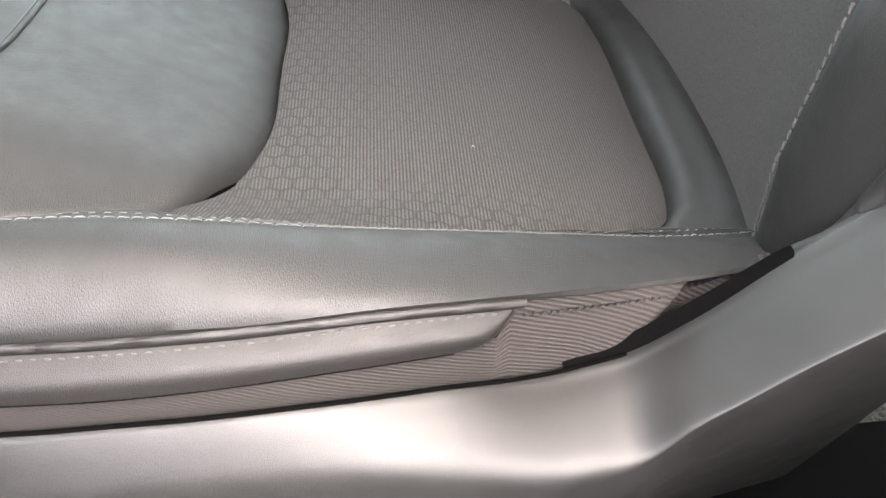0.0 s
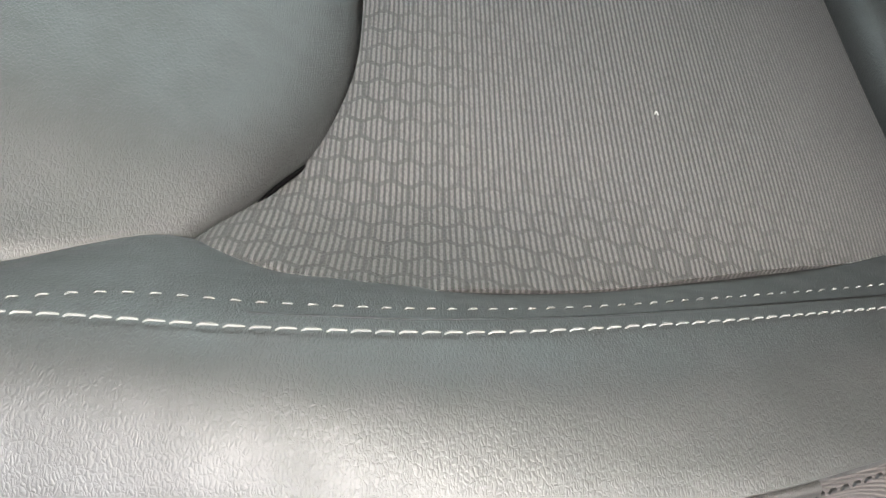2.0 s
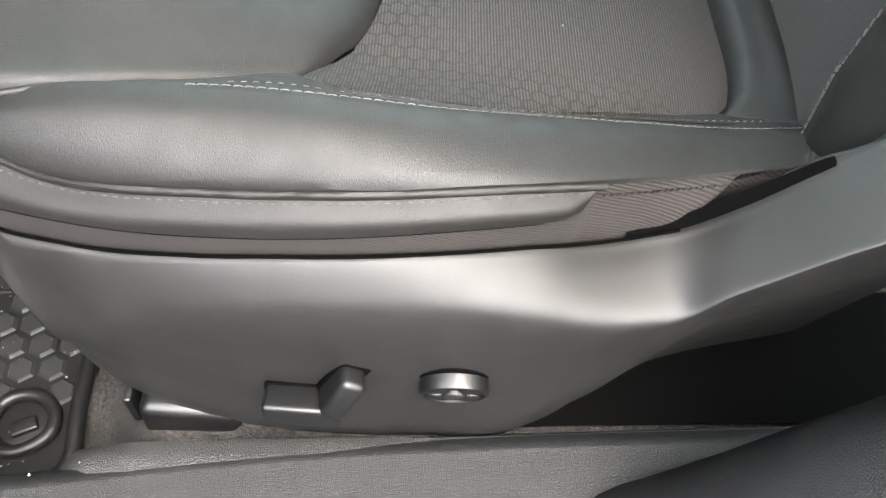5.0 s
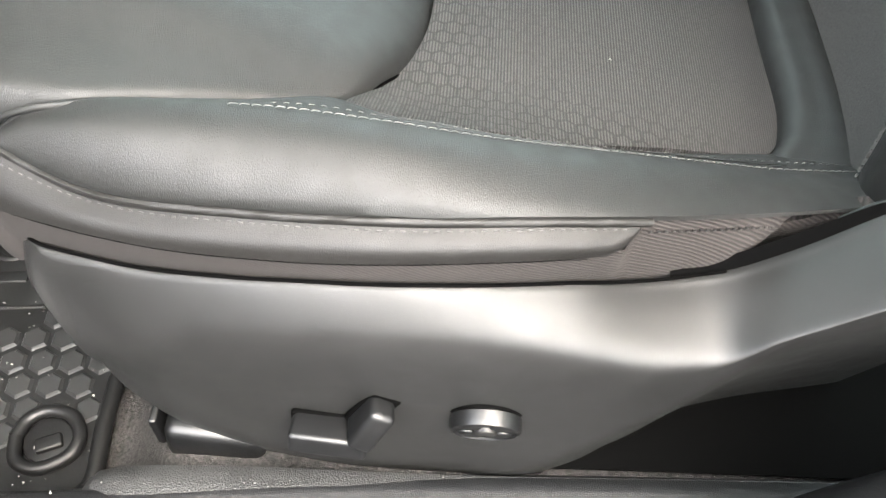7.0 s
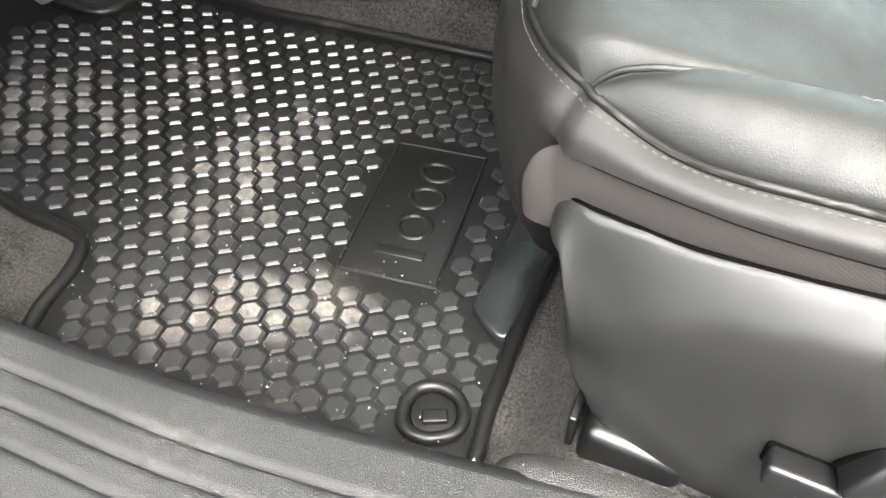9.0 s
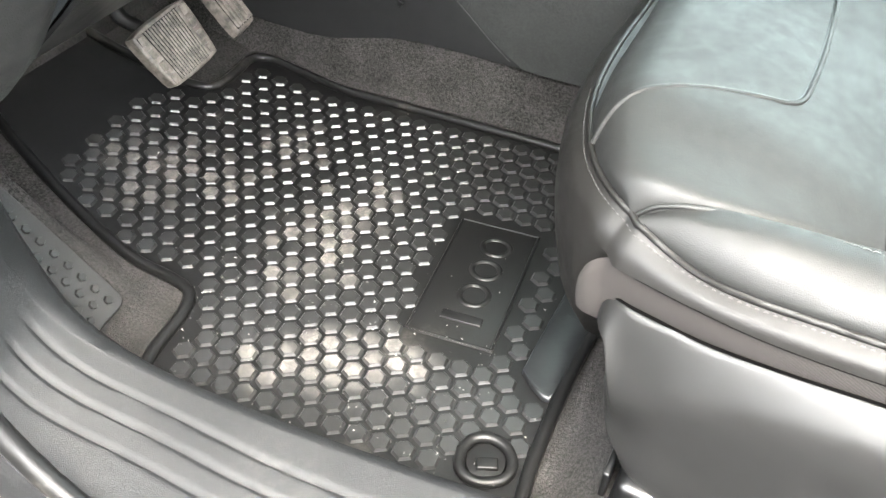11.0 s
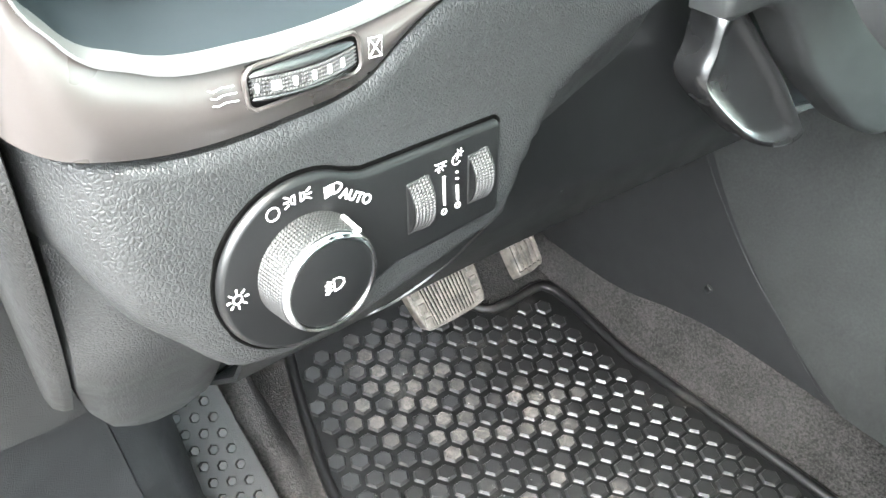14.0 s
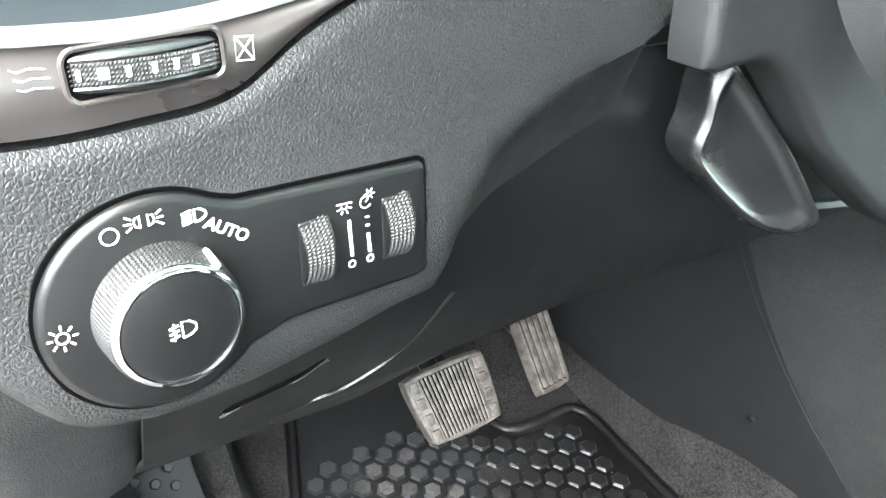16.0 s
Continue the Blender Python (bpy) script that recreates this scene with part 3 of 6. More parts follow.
def band_path():
    """The cushion's edge from its far front corner to the rear of the near side: point, outward direction, offset and drop of the band's lower edge, and how far it is the side."""
    out = []
    for x in np.linspace(0.10, -0.249, 20):
        out.append((Vector((x, 2 * MID - pipe_y(x), pipe_z(x))), Vector((-0.2, 1, 0)).normalized(), 0.0200, 0.0260, 0.0))
    for p in fr[::-1]:
        o = Vector((p[0] + 0.15, p[1] - MID, 0)).normalized()
        near = math.hypot(p[0] - fr[0][0], p[1] - fr[0][1])
        out.append((Vector([float(c) for c in p]), o, 0.0200, 0.0260, max(0.0, 1 - near / 0.032)))
    o0 = out[-1][1]
    for x in np.r_[np.linspace(-0.249, -0.20, 12), np.linspace(-0.193, 0.07, 40), np.linspace(0.074, 0.092, 8)]:
        t = min(1.0, (x + 0.25) / 0.05)
        o = (o0 * (1 - t) + Vector((0, -1, 0)) * t).normalized()
        out.append((Vector((x, pipe_y(x), pipe_z(x))), o, pipe_y(x) - patch_y(x), pipe_z(x) - patch_z(x), 1.0))
    return out


FRONT_LOW = ((0.0225, 0.045), (0.0225, 0.065), (0.0190, 0.090), (0.0120, 0.125), (-0.006, 0.160), (-0.040, 0.200))
BAND = band_path()
rows = []
for p, o, off, dz, side in BAND:
    f = max(0.0, (p.x - 0.066) / 0.026) ** 2.5
    b0, b1 = off * (1 - f), dz * (1 - f) + 0.001 * f
    prof = [(-0.012, 0.004), *curve([(-0.002, 0.0), (b0 / 2 + 0.0045 * (1 - f), b1 / 2), (b0, b1)], 9)]
    for k, (q0, q1) in enumerate(FRONT_LOW):
        t0, t1 = b0 - 0.003 - 0.001 * k, b1 + 0.001 + 0.003 * k
        prof.append((q0 + (t0 - q0) * side, q1 + (t1 - q1) * side))
    rows.append([tuple(p + o * float(q[0]) - Vector((0, 0, float(q[1])))) for q in prof])
near_pipe = []
for p, o, off, dz, side in BAND:
    if p.y < 0.46 and p.x < 0.088:
        q = curve([(-0.002, 0.0), (off / 2 + 0.0045, dz / 2), (off, dz)], 40)[9]
        near_pipe.append(tuple(p + o * float(q[0] + 0.0003) - Vector((0, 0, float(q[1])))))
stitches(near_pipe, 0.0036, 0.0022, 0.0005, THREAD_DARK, "stitching", "grey stitching below the piping")
under(part("side_band", loft(rows), LEATHER_SIDE, None, "black vinyl front and side band"), seat)
rows = []


def skirt(x):
    """The twill skirt's section at x: points of (y, z) from the band down behind the shield."""
    a = (pipe_y(x) + 0.002, pipe_z(x) - 0.001) if x > 0.085 else (patch_y(x) + 0.002, min(patch_z(x) + 0.003, pipe_z(x) - 0.002))
    g = max(0.0, min(1.0, (x - 0.127) / 0.058))
    b = (top_y(min(x, 0.127)) + 0.0075, min(top_z(min(x, 0.127)), 0.320) - 0.010)
    b = (b[0] + (a[0] - b[0]) * g ** 1.3, b[1] + (a[1] - 0.002 - b[1]) * g ** 1.3)
    m = ((a[0] + b[0]) / 2 - 0.0015 * (1 - g), (a[1] + b[1]) / 2)
    return curve([a, m, b, (b[0] + 0.008, b[1] - 0.03 * (1 - g) - 0.004)], 10)


nose = [q for q in BAND if q[0].x < -0.238 and q[0].y < 0.316]
span = [0.0]
for q0, q1 in zip(nose, nose[1:]):
    span.append(span[-1] + (q1[0] - q0[0]).length)
home = [(pipe_y(-0.238) - q[0], pipe_z(-0.238) - q[1]) for q in skirt(-0.238)]
for (p, o, off, dz, side), s0 in zip(nose, span):
    t = 1 - s0 / span[-1]
    k0 = t * t * (3 - 2 * t)
    drop = 0.062 * (1 - math.sqrt(max(0.0, 1 - t * t)))
    row = []
    for k, (ha, hh) in enumerate(home):
        h = 0.024 + drop + (0.105 - 0.024 - drop) * k / 9
        a = smoothed([0.0, 0.012, 0.026, 0.045, 0.065, 0.09, 0.125], [0.0, 0.0125, 0.020, 0.0225, 0.0225, 0.019, 0.012], h) + (0.0016 if k else -0.0008)
        a, h = ha + (a - ha) * k0, (hh + drop * (1 - k / 9)) + (h - hh - drop * (1 - k / 9)) * k0
        row.append(tuple(p + o * float(a) - Vector((0, 0, float(h)))))
    rows.append(row)
for x in np.linspace(-0.236, 0.185, 58):
    rows.append([(x, q[0], q[1]) for q in skirt(x)])
under(part("twill_skirt", loft(rows), FELT, None, "brown grey twill skirt"), seat)
xs = np.linspace(0.095, 0.175, 30)
stitches([(x, pipe_y(x) - 0.001, pipe_z(x) - 0.007) for x in xs], 0.0028, 0.002, 0.0006, PLASTIC_DARK, "stitching", "dark stitching on the twill")

# seam between stitch rows; black lines add the shade along piping, band, shield, cushion
xs = np.linspace(-0.245, 0.095, 60)
under(part("seam", tube([(x, pipe_y(x) + 0.0010, pipe_z(x) + 0.0034) for x in xs], 0.0009, 6), DARK, None, "black line in the seam above the piping, for its shade"), seat)
xs = np.linspace(-0.05, 0.20, 50)
fold = []
for x in xs:
    f = 0.55 * smoothed([-0.11, -0.02, 0.15, 0.27], [0.12, 0.42, 0.42, 0.25], x)
    fold.append((x, stitch_y(x) + (seam_y(x) - stitch_y(x)) * f, stitch_z(x) + (seam_z(x) - stitch_z(x)) * f + 0.0016))
under(part("seam", tube(fold, 0.0004, 6), PLASTIC_DARK, None, "dark seam between the stitch rows"), seat)
# Black line paints in the edge shade below the side band.
xs = np.linspace(-0.24, 0.062, 50)
under(part("seam", tube([(x, patch_y(x) - 0.0004, patch_z(x) - 0.0004) for x in xs], 0.0003, 6), DARK, None, "black line for the shade under the side band"), seat)
# Black tube put where shade falls between the twill and the shield.
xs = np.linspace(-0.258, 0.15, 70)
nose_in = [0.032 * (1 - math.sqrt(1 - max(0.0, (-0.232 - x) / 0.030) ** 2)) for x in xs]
under(part("shield_gap", tube([(x, top_y(x) + 0.0016 + 0.8 * q, top_z(x) + 0.0004 - 0.5 * q) for x, q in zip(xs, nose_in)], 0.0012, 6), DARK, None, "black line for the shade in the gap above the side shield"), seat)
# Black sheet in place of the shaded hollow behind the shield.
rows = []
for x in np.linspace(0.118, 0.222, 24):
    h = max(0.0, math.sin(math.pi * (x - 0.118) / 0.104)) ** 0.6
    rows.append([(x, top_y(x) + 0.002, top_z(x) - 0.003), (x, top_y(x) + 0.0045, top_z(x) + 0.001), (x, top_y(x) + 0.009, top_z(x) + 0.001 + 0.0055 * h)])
under(part("shield_gap", loft(rows), DARK, None, "black sheet for the shade behind the side shield"), seat)
# Black tube puts the crease's shade into colour behind the front cushion.
ys = np.linspace(0.3015, 2 * MID - 0.3015, 90)
crease = []
for y in ys:
    h = min(y, 2 * MID - y)
    x = pad_rear(h)
    crease.append((x + 0.0010, y, pad_z(x, h) - 0.0040))
under(part("seam", tube(crease, 0.0010, 6), DARK, None, "black line for the shade in the crease behind the front cushion"), seat)
# seams of the front panel
pan = curve([(-0.322, 0.345, 0), (-0.296, 0.385, 0), (-0.262, 0.412, 0), (-0.206, 0.438, 0), (-0.186, 0.447, 0), (-0.176, 0.462, 0), (-0.173, 0.50, 0), (-0.172, MID, 0)], 60)
pan = [(x, y, pad_z(max(x, pad_front(y) + 0.001), y) + 0.0001) for x, y, _ in pan if x > pad_front(y)]
pan = [*pan, *[(x, 2 * MID - y, z) for x, y, z in pan[-2::-1]]]
under(part("panel_seam", tube(pan, 0.0006, 6), PLASTIC_DARK, None, "sewn seam of the front panel"), seat)
bead = []
for x, y, z in pan:
    o = Vector((x + 0.30, y - MID, 0)).normalized()
    bead.append((x + o.x * 0.0026, y + o.y * 0.0026, z - 0.0011))
under(part("panel_bead", tube(bead, 0.0024, 8), LEATHER, None, "rounded leather edge along the seam"), seat)


# plastic side shield
def crease_y(x):
    return smoothed([-0.25, -0.2, -0.1, 0, 0.1, 0.155, 0.3], [0.258, 0.245, 0.231, 0.229, 0.237, 0.246, 0.243], x)


def crease_z(x):
    return smoothed([-0.25, -0.224, -0.189, -0.129, -0.064, -0.004, 0.056, 0.122, 0.152, 0.172, 0.205, 0.3],
                    [0.192, 0.213, 0.240, 0.267, 0.280, 0.282, 0.274, 0.262, 0.265, 0.288, 0.325, 0.40], x)


def base_z(x):
    return smoothed([-0.25, -0.246, -0.242, -0.234, -0.216, -0.168, -0.113, 0, 0.123, 0.3], [0.235, 0.215, 0.185, 0.147, 0.106, 0.072, 0.062, 0.062, 0.060, 0.06], x)


def recess_z(x):
    return smoothed([-0.25, 0.0, 0.05, 0.074, 0.104, 0.133, 0.154, 0.172, 0.205, 0.3], [-0.01, 0.052, 0.108, 0.140, 0.172, 0.202, 0.232, 0.259, 0.296, 0.372], x)


rows = []
for x in np.r_[-0.2615, -0.261, -0.2595, -0.257, -0.2535, -0.25, -0.2465, -0.243, np.linspace(-0.24, -0.2, 14), np.linspace(-0.1965, 0.13, 60), np.linspace(0.135, 0.30, 26)]:
    e = max(0.0, min(1.0, (-0.232 - x) / 0.030))
    inn = 0.032 * (1 - math.sqrt(1 - e * e))
    ty, tz, cy, cz, bz = top_y(x) + inn * 0.8, top_z(x) - 0.5 * inn, crease_y(x) + inn, crease_z(x), base_z(x)
    bz += 0.9 * max(0.0, -0.25 - x)
    cz = min(max(cz, bz + 0.42 * (tz - bz)) if x < -0.19 else cz, tz - 0.006)
    bz = min(bz, cz - 0.01)
    rz = recess_z(x)
    rec = max(0.0, min(1.0, (x - 0.0) / 0.11)) ** 1.3
    rz = max(rz, bz + 0.004)
    ctrl = [(ty + 0.010, tz - 0.006), (ty + 0.002, tz - 0.0005), (ty - 0.001, tz - 0.002), (ty * 0.6 + cy * 0.4 - 0.001, tz * 0.6 + cz * 0.4), (cy, cz)]
    lower = []
    zr = min(max(rz + 0.018, bz + 0.15 * (cz - bz)), cz - 0.006)
    for z in [*np.linspace(cz, zr, 15)[1:], *np.linspace(zr, bz, 25)[1:]]:
        f = (cz - z) / (cz - bz)
        y = cy + (0.010 * min(1, f * 2.2) + 0.004 * f) * (1 - 0.8 * rec)
        d = max(0.0, zr - z)
        y += rec * 0.34 * (d * d / 0.05 if d < 0.025 else d - 0.0125)
        y += 0.012 * max(0.0, f - 0.8) / 0.2 * (1 - rec)
        lower.append((y, z))
    prof = [np.array(q) for q in (*curve(ctrl, 14), *lower)]
    for _ in range(4):
        prof = [(prof[i - 1] + 2 * prof[i] + prof[i + 1]) / 4 if 6 < i < 32 else q for i, q in enumerate(prof)]
    rows.append([(x, float(q[0]), float(q[1])) for q in prof])
shield = under(part("side_shield", loft(rows), PLASTIC, None, "matt black plastic seat side shield"), seat)
shield.data.set_sharp_from_angle(angle=math.pi)

# seat switches
# Black blocks just proud of the shield stand in for shaded switch gaps.
rc = joined(rbox((0.053, 0.006, 0.018), 0.0028, pose(-0.079, 0.2395, 0.168, -4, 3, 0)), rbox((0.021, 0.006, 0.040), 0.0028, pose(-0.0515, 0.2380, 0.1925, -4, 31, 0)))
under(part("switch_recess", rc, DARK, None, "black blocks for the shade in the gap round the switches"), seat)
sw = rbox((0.050, 0.026, 0.017), 0.0035, pose(-0.079, 0.230, 0.170, -14, 3, -2))
under(part("seat_switch", sw, PLASTIC_DARK, None, "black seat sliding switch"), seat)
sw = rbox((0.017, 0.028, 0.036), 0.0045, pose(-0.052, 0.231, 0.193, -14, 30, 0))
under(part("recliner_switch", sw, PLASTIC_DARK, None, "black backrest switch"), seat)
km = pose(0.019, 0.2445, 0.186, 104, 0, 0)
# Near black disc for the shade round the knob's foot.
under(part("knob_recess", lathe([(0.0245, 0.0), (0.0245, 0.0035), (0.0225, 0.0038), (0, 0.0038)], 40, km), DARK), seat)
kn = lathe([(0.0225, 0), (0.0226, 0.0100), (0.0218, 0.0130), (0.0200, 0.0138), (0.0188, 0.0120), (0.0, 0.0112)], 44, km)
knob = under(part("lumbar_knob", kn, PLASTIC_DARK, None, "round black lumbar knob"), seat)
sub(part("knob_centre", lathe([(0.0074, 0.0105), (0.0070, 0.0142), (0.0055, 0.0150), (0.0, 0.0152)], 28, km), PLASTIC, None, "raised grey knob centre"), knob)
for k in range(4):
    m = km @ pose(0, 0, 0, 0, 0, 45 + 90 * k)
    lobe = curve([(0.0078, -0.0040), (0.0120, -0.0078), (0.0172, -0.0072), (0.0188, 0.0), (0.0172, 0.0072), (0.0120, 0.0078), (0.0078, 0.0040), (0.0078, -0.0040)], 36)[:-1]
    sub(part("knob_lobe", slab(lobe, 0.003, 0.0012, m @ Matrix.Translation((0, 0, 0.0132))), PLASTIC_DARK), knob)

# backrest
rows = []
for z in np.linspace(0.255, 0.80, 16):
    x = 0.258 + 0.30 * (z - 0.28)
    rows.append([(x + 0.012 * math.cos((y - MID) / 0.13 * 1.5), y, z) for y in np.linspace(0.385, 2 * MID - 0.30, 18)])
under(part("backrest_fabric", loft(rows), FABRIC_PLAIN, None, "grey fabric backrest centre"), seat)
for sd in (1, -1):
    rows = []
    for z in np.linspace(0.262, 0.80, 24):
        x = 0.250 + 0.16 * max(0, z - 0.33) + 0.30 * max(0, z - 0.42)
        o = smoothed([0.26, 0.30, 0.34, 0.42, 0.8], [0.335, 0.318, 0.305, 0.290, 0.28], z)
        c = curve([(x + 0.035, 0.405), (x + 0.004, 0.392), (x - 0.010, 0.365), (x - 0.006, 0.335), (x + 0.014, o), (x + 0.07, o - 0.012), (x + 0.14, o)], 20)
        rows.append([(q[0], q[1] if sd > 0 else 2 * MID + 0.08 - q[1], z) for q in c])
    under(part("backrest_bolster", loft(rows), LEATHER, None, "black leather backrest bolster with white stitching"), seat)
xs = np.linspace(0.276, 0.34, 20)
stitches([(0.250 + 0.16 * max(0, z - 0.33) - 0.0022, 0.3885, z) for z in xs], 0.0040, 0.0022, 0.0006, THREAD, "stitching", "fine white second row of stitching")
xs = np.linspace(0.27, 0.78, 80)
stitches([(0.250 + 0.16 * max(0, z - 0.33) + 0.30 * max(0, z - 0.42) - 0.0068, 0.380, z) for z in xs], 0.0050, 0.0020, 0.0008, THREAD, "stitching", "white stitching up the backrest")
rows = []
for u in np.linspace(0, 1, 14):
    x, y, z = curve([(0.150, 0.322, 0.290), (0.185, 0.326, 0.288), (0.215, 0.334, 0.292), (0.245, 0.342, 0.292), (0.27, 0.345, 0.29)], 14)[int(round(u * 13))]
    rows.append([(x, y + 0.012, z - 0.002), (x, y + 0.002, z + 0.001), (x, y, z - 0.004), (x, y + 0.006, z - 0.02), (x + 0.005, y + 0.02, z - 0.05), (x + 0.005, y + 0.03, z - 0.10)])
under(part("twill_pocket", loft(rows), FELT, None, "dark twill flap beside the backrest"), seat)
under(part("backrest_skirt", tube(curve([(0.214, 0.318, 0.300), (0.226, 0.314, 0.318), (0.247, 0.310, 0.336), (0.258, 0.308, 0.364), (0.268, 0.300, 0.40), (0.30, 0.295, 0.45)], 26), 0.0070, 10), LEATHER, None, "dark edge under the backrest bolster"), seat)
bk = rbox((0.09, 0.44, 0.60), 0.03, pose(0.43, MID, 0.52, 0, 20, 0))
under(part("backrest_shell", bk, PLASTIC_DARK, None, "black plastic backrest shell"), seat)
# frame and rail below the cushion
under(part("cushion_core", rbox((0.17, 0.49, 0.10), 0.03, pose(-0.175, MID, 0.262)), LEATHER_SIDE, None, "dark inside of the cushion"), seat)
under(part("seat_base", rbox((0.46, 0.40, 0.10), 0.02, pose(-0.01, MID + 0.03, 0.18)), PLASTIC_DARK, None, "black seat frame"), seat)
for y in (0.37, 0.76):
    under(part("seat_rail", rbox((0.46, 0.035, 0.11), 0.006, pose(0.02, y, 0.045)), PLASTIC_DARK, None, "black seat rail"), seat)
under(part("rail_cover", rbox((0.075, 0.042, 0.045), 0.009, pose(-0.176, 0.272, 0.078, 0, 6, 0)), PLASTIC_DARK, None, "grey plastic rail cover"), seat)
under(part("rail_slot", joined(rbox((0.050, 0.006, 0.040), 0.002, pose(-0.200, 0.318, 0.085)), rbox((0.006, 0.060, 0.036), 0.002, pose(-0.222, 0.292, 0.080))), PLASTIC_DARK, None, "black rail end"), seat)

# the far side of the cushion sits higher and further forward
for ob in [seat, *seat.children]:
    if ob.type != "MESH" or ob.name.startswith("back"):
        continue
    for v in ob.data.vertices:
        y = v.co.y + ob.location.y
        if y > 0.58:
            k = min(1.0, max(0.0, (v.co.z + ob.location.z - 0.20) / 0.12)) * max(0.0, min(1.0, (0.10 - v.co.x - ob.location.x) / 0.20))
            t, u = min(1.0, (y - 0.58) / 0.22), max(0.0, min(1.0, (y - 0.66) / 0.14))
            v.co.z += 0.042 * k * t * t * (3 - 2 * t)
            v.co.x -= 0.016 * k * u * u * (3 - 2 * u)

# ---- floor ----


def floor_rise(x):
    d = max(0.0, -0.80 - x)
    return 0.2 * min(2.0 * d ** 1.5, 0.072 + max(0, d - 0.11) * 1.0)


def carpet_rise(x, y):
    """The carpet: a ramp under the footrest, and the toe board past the mat."""
    k = max(0.0, min(1.0, (0.345 - y) / 0.04))
    k = k * k * (3 - 2 * k)
    return floor_rise(x) * (1 + 4 * k) + 3.0 * max(0.0, -1.18 - x) * (1 - k)


rows = []
for x in np.r_[np.linspace(0.9, -0.15, 10), np.linspace(-0.18, -0.30, 14), np.linspace(-0.33, -0.8, 10), np.linspace(-0.84, -1.3, 24)]:
    z = -0.010
    r = max(0.0, min(1.0, (x + 0.285) / 0.085))
    z += 0.082 * r * r * (3 - 2 * r)
    hf = smoothed([-1.3, -0.95, -0.75, 0.9], [0.6, 0.7, 1.0, 1.0], x)
    w = smoothed([-1.3, -0.95, -0.75, -0.4, 0.9], [0.800, 0.802, 0.808, 0.815, 0.82], x)
    rows.append([(x, y, z + carpet_rise(x, y)) for y in [0.10, 0.2, 0.28, 0.30, 0.31, 0.32, 0.33, 0.34, 0.36, *np.linspace(0.40, w, 8)]] + [(x, w + a, max(z, 0) + carpet_rise(x, w) + b * hf) for a, b in ((0.010, 0.008), (0.018, 0.04), (0.024, 0.08), (0.034, 0.125), (0.06, 0.15), (0.12, 0.16))])
tagged(part("floor", thicken(loft(rows), -0.01), CARPET), "dark grey carpeted car floor", "carpet", kind="structure")

# ---- rubber floor mat ----
mat_thing = empty("floor_mat", "dirty black rubber floor mat with raised hexagon studs", "floor mat", (-0.6, 0.5, 0))
EDGE = curve([(-0.3, 0.5), (-0.302, 0.42), (-0.297, 0.3), (-0.291, 0.25), (-0.31, 0.232), (-0.4, 0.225), (-0.6, 0.208), (-0.69, 0.2), (-0.712, 0.208), (-0.727, 0.245), (-0.733, 0.3), (-0.748, 0.332), (-0.785, 0.342), (-0.863, 0.348), (-1.028, 0.392), (-1.207, 0.463), (-1.285, 0.554), (-1.274, 0.648), (-1.124, 0.652), (-1.037, 0.65), (-0.974, 0.668), (-0.966, 0.722), (-0.97, 0.766), (-0.948, 0.785), (-0.878, 0.79), (-0.8, 0.79), (-0.7, 0.796), (-0.45, 0.805), (-0.32, 0.8), (-0.3, 0.78), (-0.3, 0.5)], 160)[:-1]
ew = np.array([(x, y) for x, y in EDGE])


def inside(x, y, margin=0.0):
    n = len(ew)
    c = False
    for i in range(n):
        (x0, y0), (x1, y1) = ew[i], ew[(i + 1) % n]
        if (y0 > y) != (y1 > y) and x < (x1 - x0) * (y - y0) / (y1 - y0) + x0:
            c = not c
    return c and np.min(np.hypot(ew[:, 0] - x, ew[:, 1] - y)) > margin


bm = bmesh.new()
bm.faces.new([bm.verts.new((x, y, 0)) for x, y in EDGE])
for x in (-0.80, -0.84, -0.87, -0.90, -0.93, -0.96, -1.0, -1.05, -1.1, -1.15):
    bmesh.ops.bisect_plane(bm, geom=[*bm.verts, *bm.edges, *bm.faces], plane_co=(x, 0, 0), plane_no=(1, 0, 0))
for v in bm.verts:
    v.co.z = floor_rise(v.co.x)
bmesh.ops.triangulate(bm, faces=bm.faces)
e = bmesh.ops.extrude_face_region(bm, geom=list(bm.faces))
bmesh.ops.translate(bm, vec=(0, 0, -0.006), verts=[v for v in e["geom"] if isinstance(v, bmesh.types.BMVert)])
under(part("mat_sheet", bm, RUBBER, None, "", False), mat_thing)
loop = [(x, y, floor_rise(x) + 0.003) for x, y in EDGE]
under(part("mat_rim", tube([*loop, loop[0]], 0.0075, 10), RUBBER, None, "raised black rubber rim"), mat_thing)
pc, ux = Vector((-0.4548, 0.5098, 0)), Vector((0.107, 0.012, 0)).normalized()
uy = Vector((-ux.y, ux.x, 0))


def near_plate(x, y, k=0.0):
    d = Vector((x, y, 0)) - pc
    return abs(d.dot(ux)) < 0.054 + k and abs(d.dot(uy)) < 0.103 + k


STEPS = ((0.0133, 0.0), (0.0121, 0.0014), (0.0118, 0.0015), (0.0106, 0.0032))
ROW_A, ROW_B = (0.02647, 0.00204), (0.01159, 0.0249)


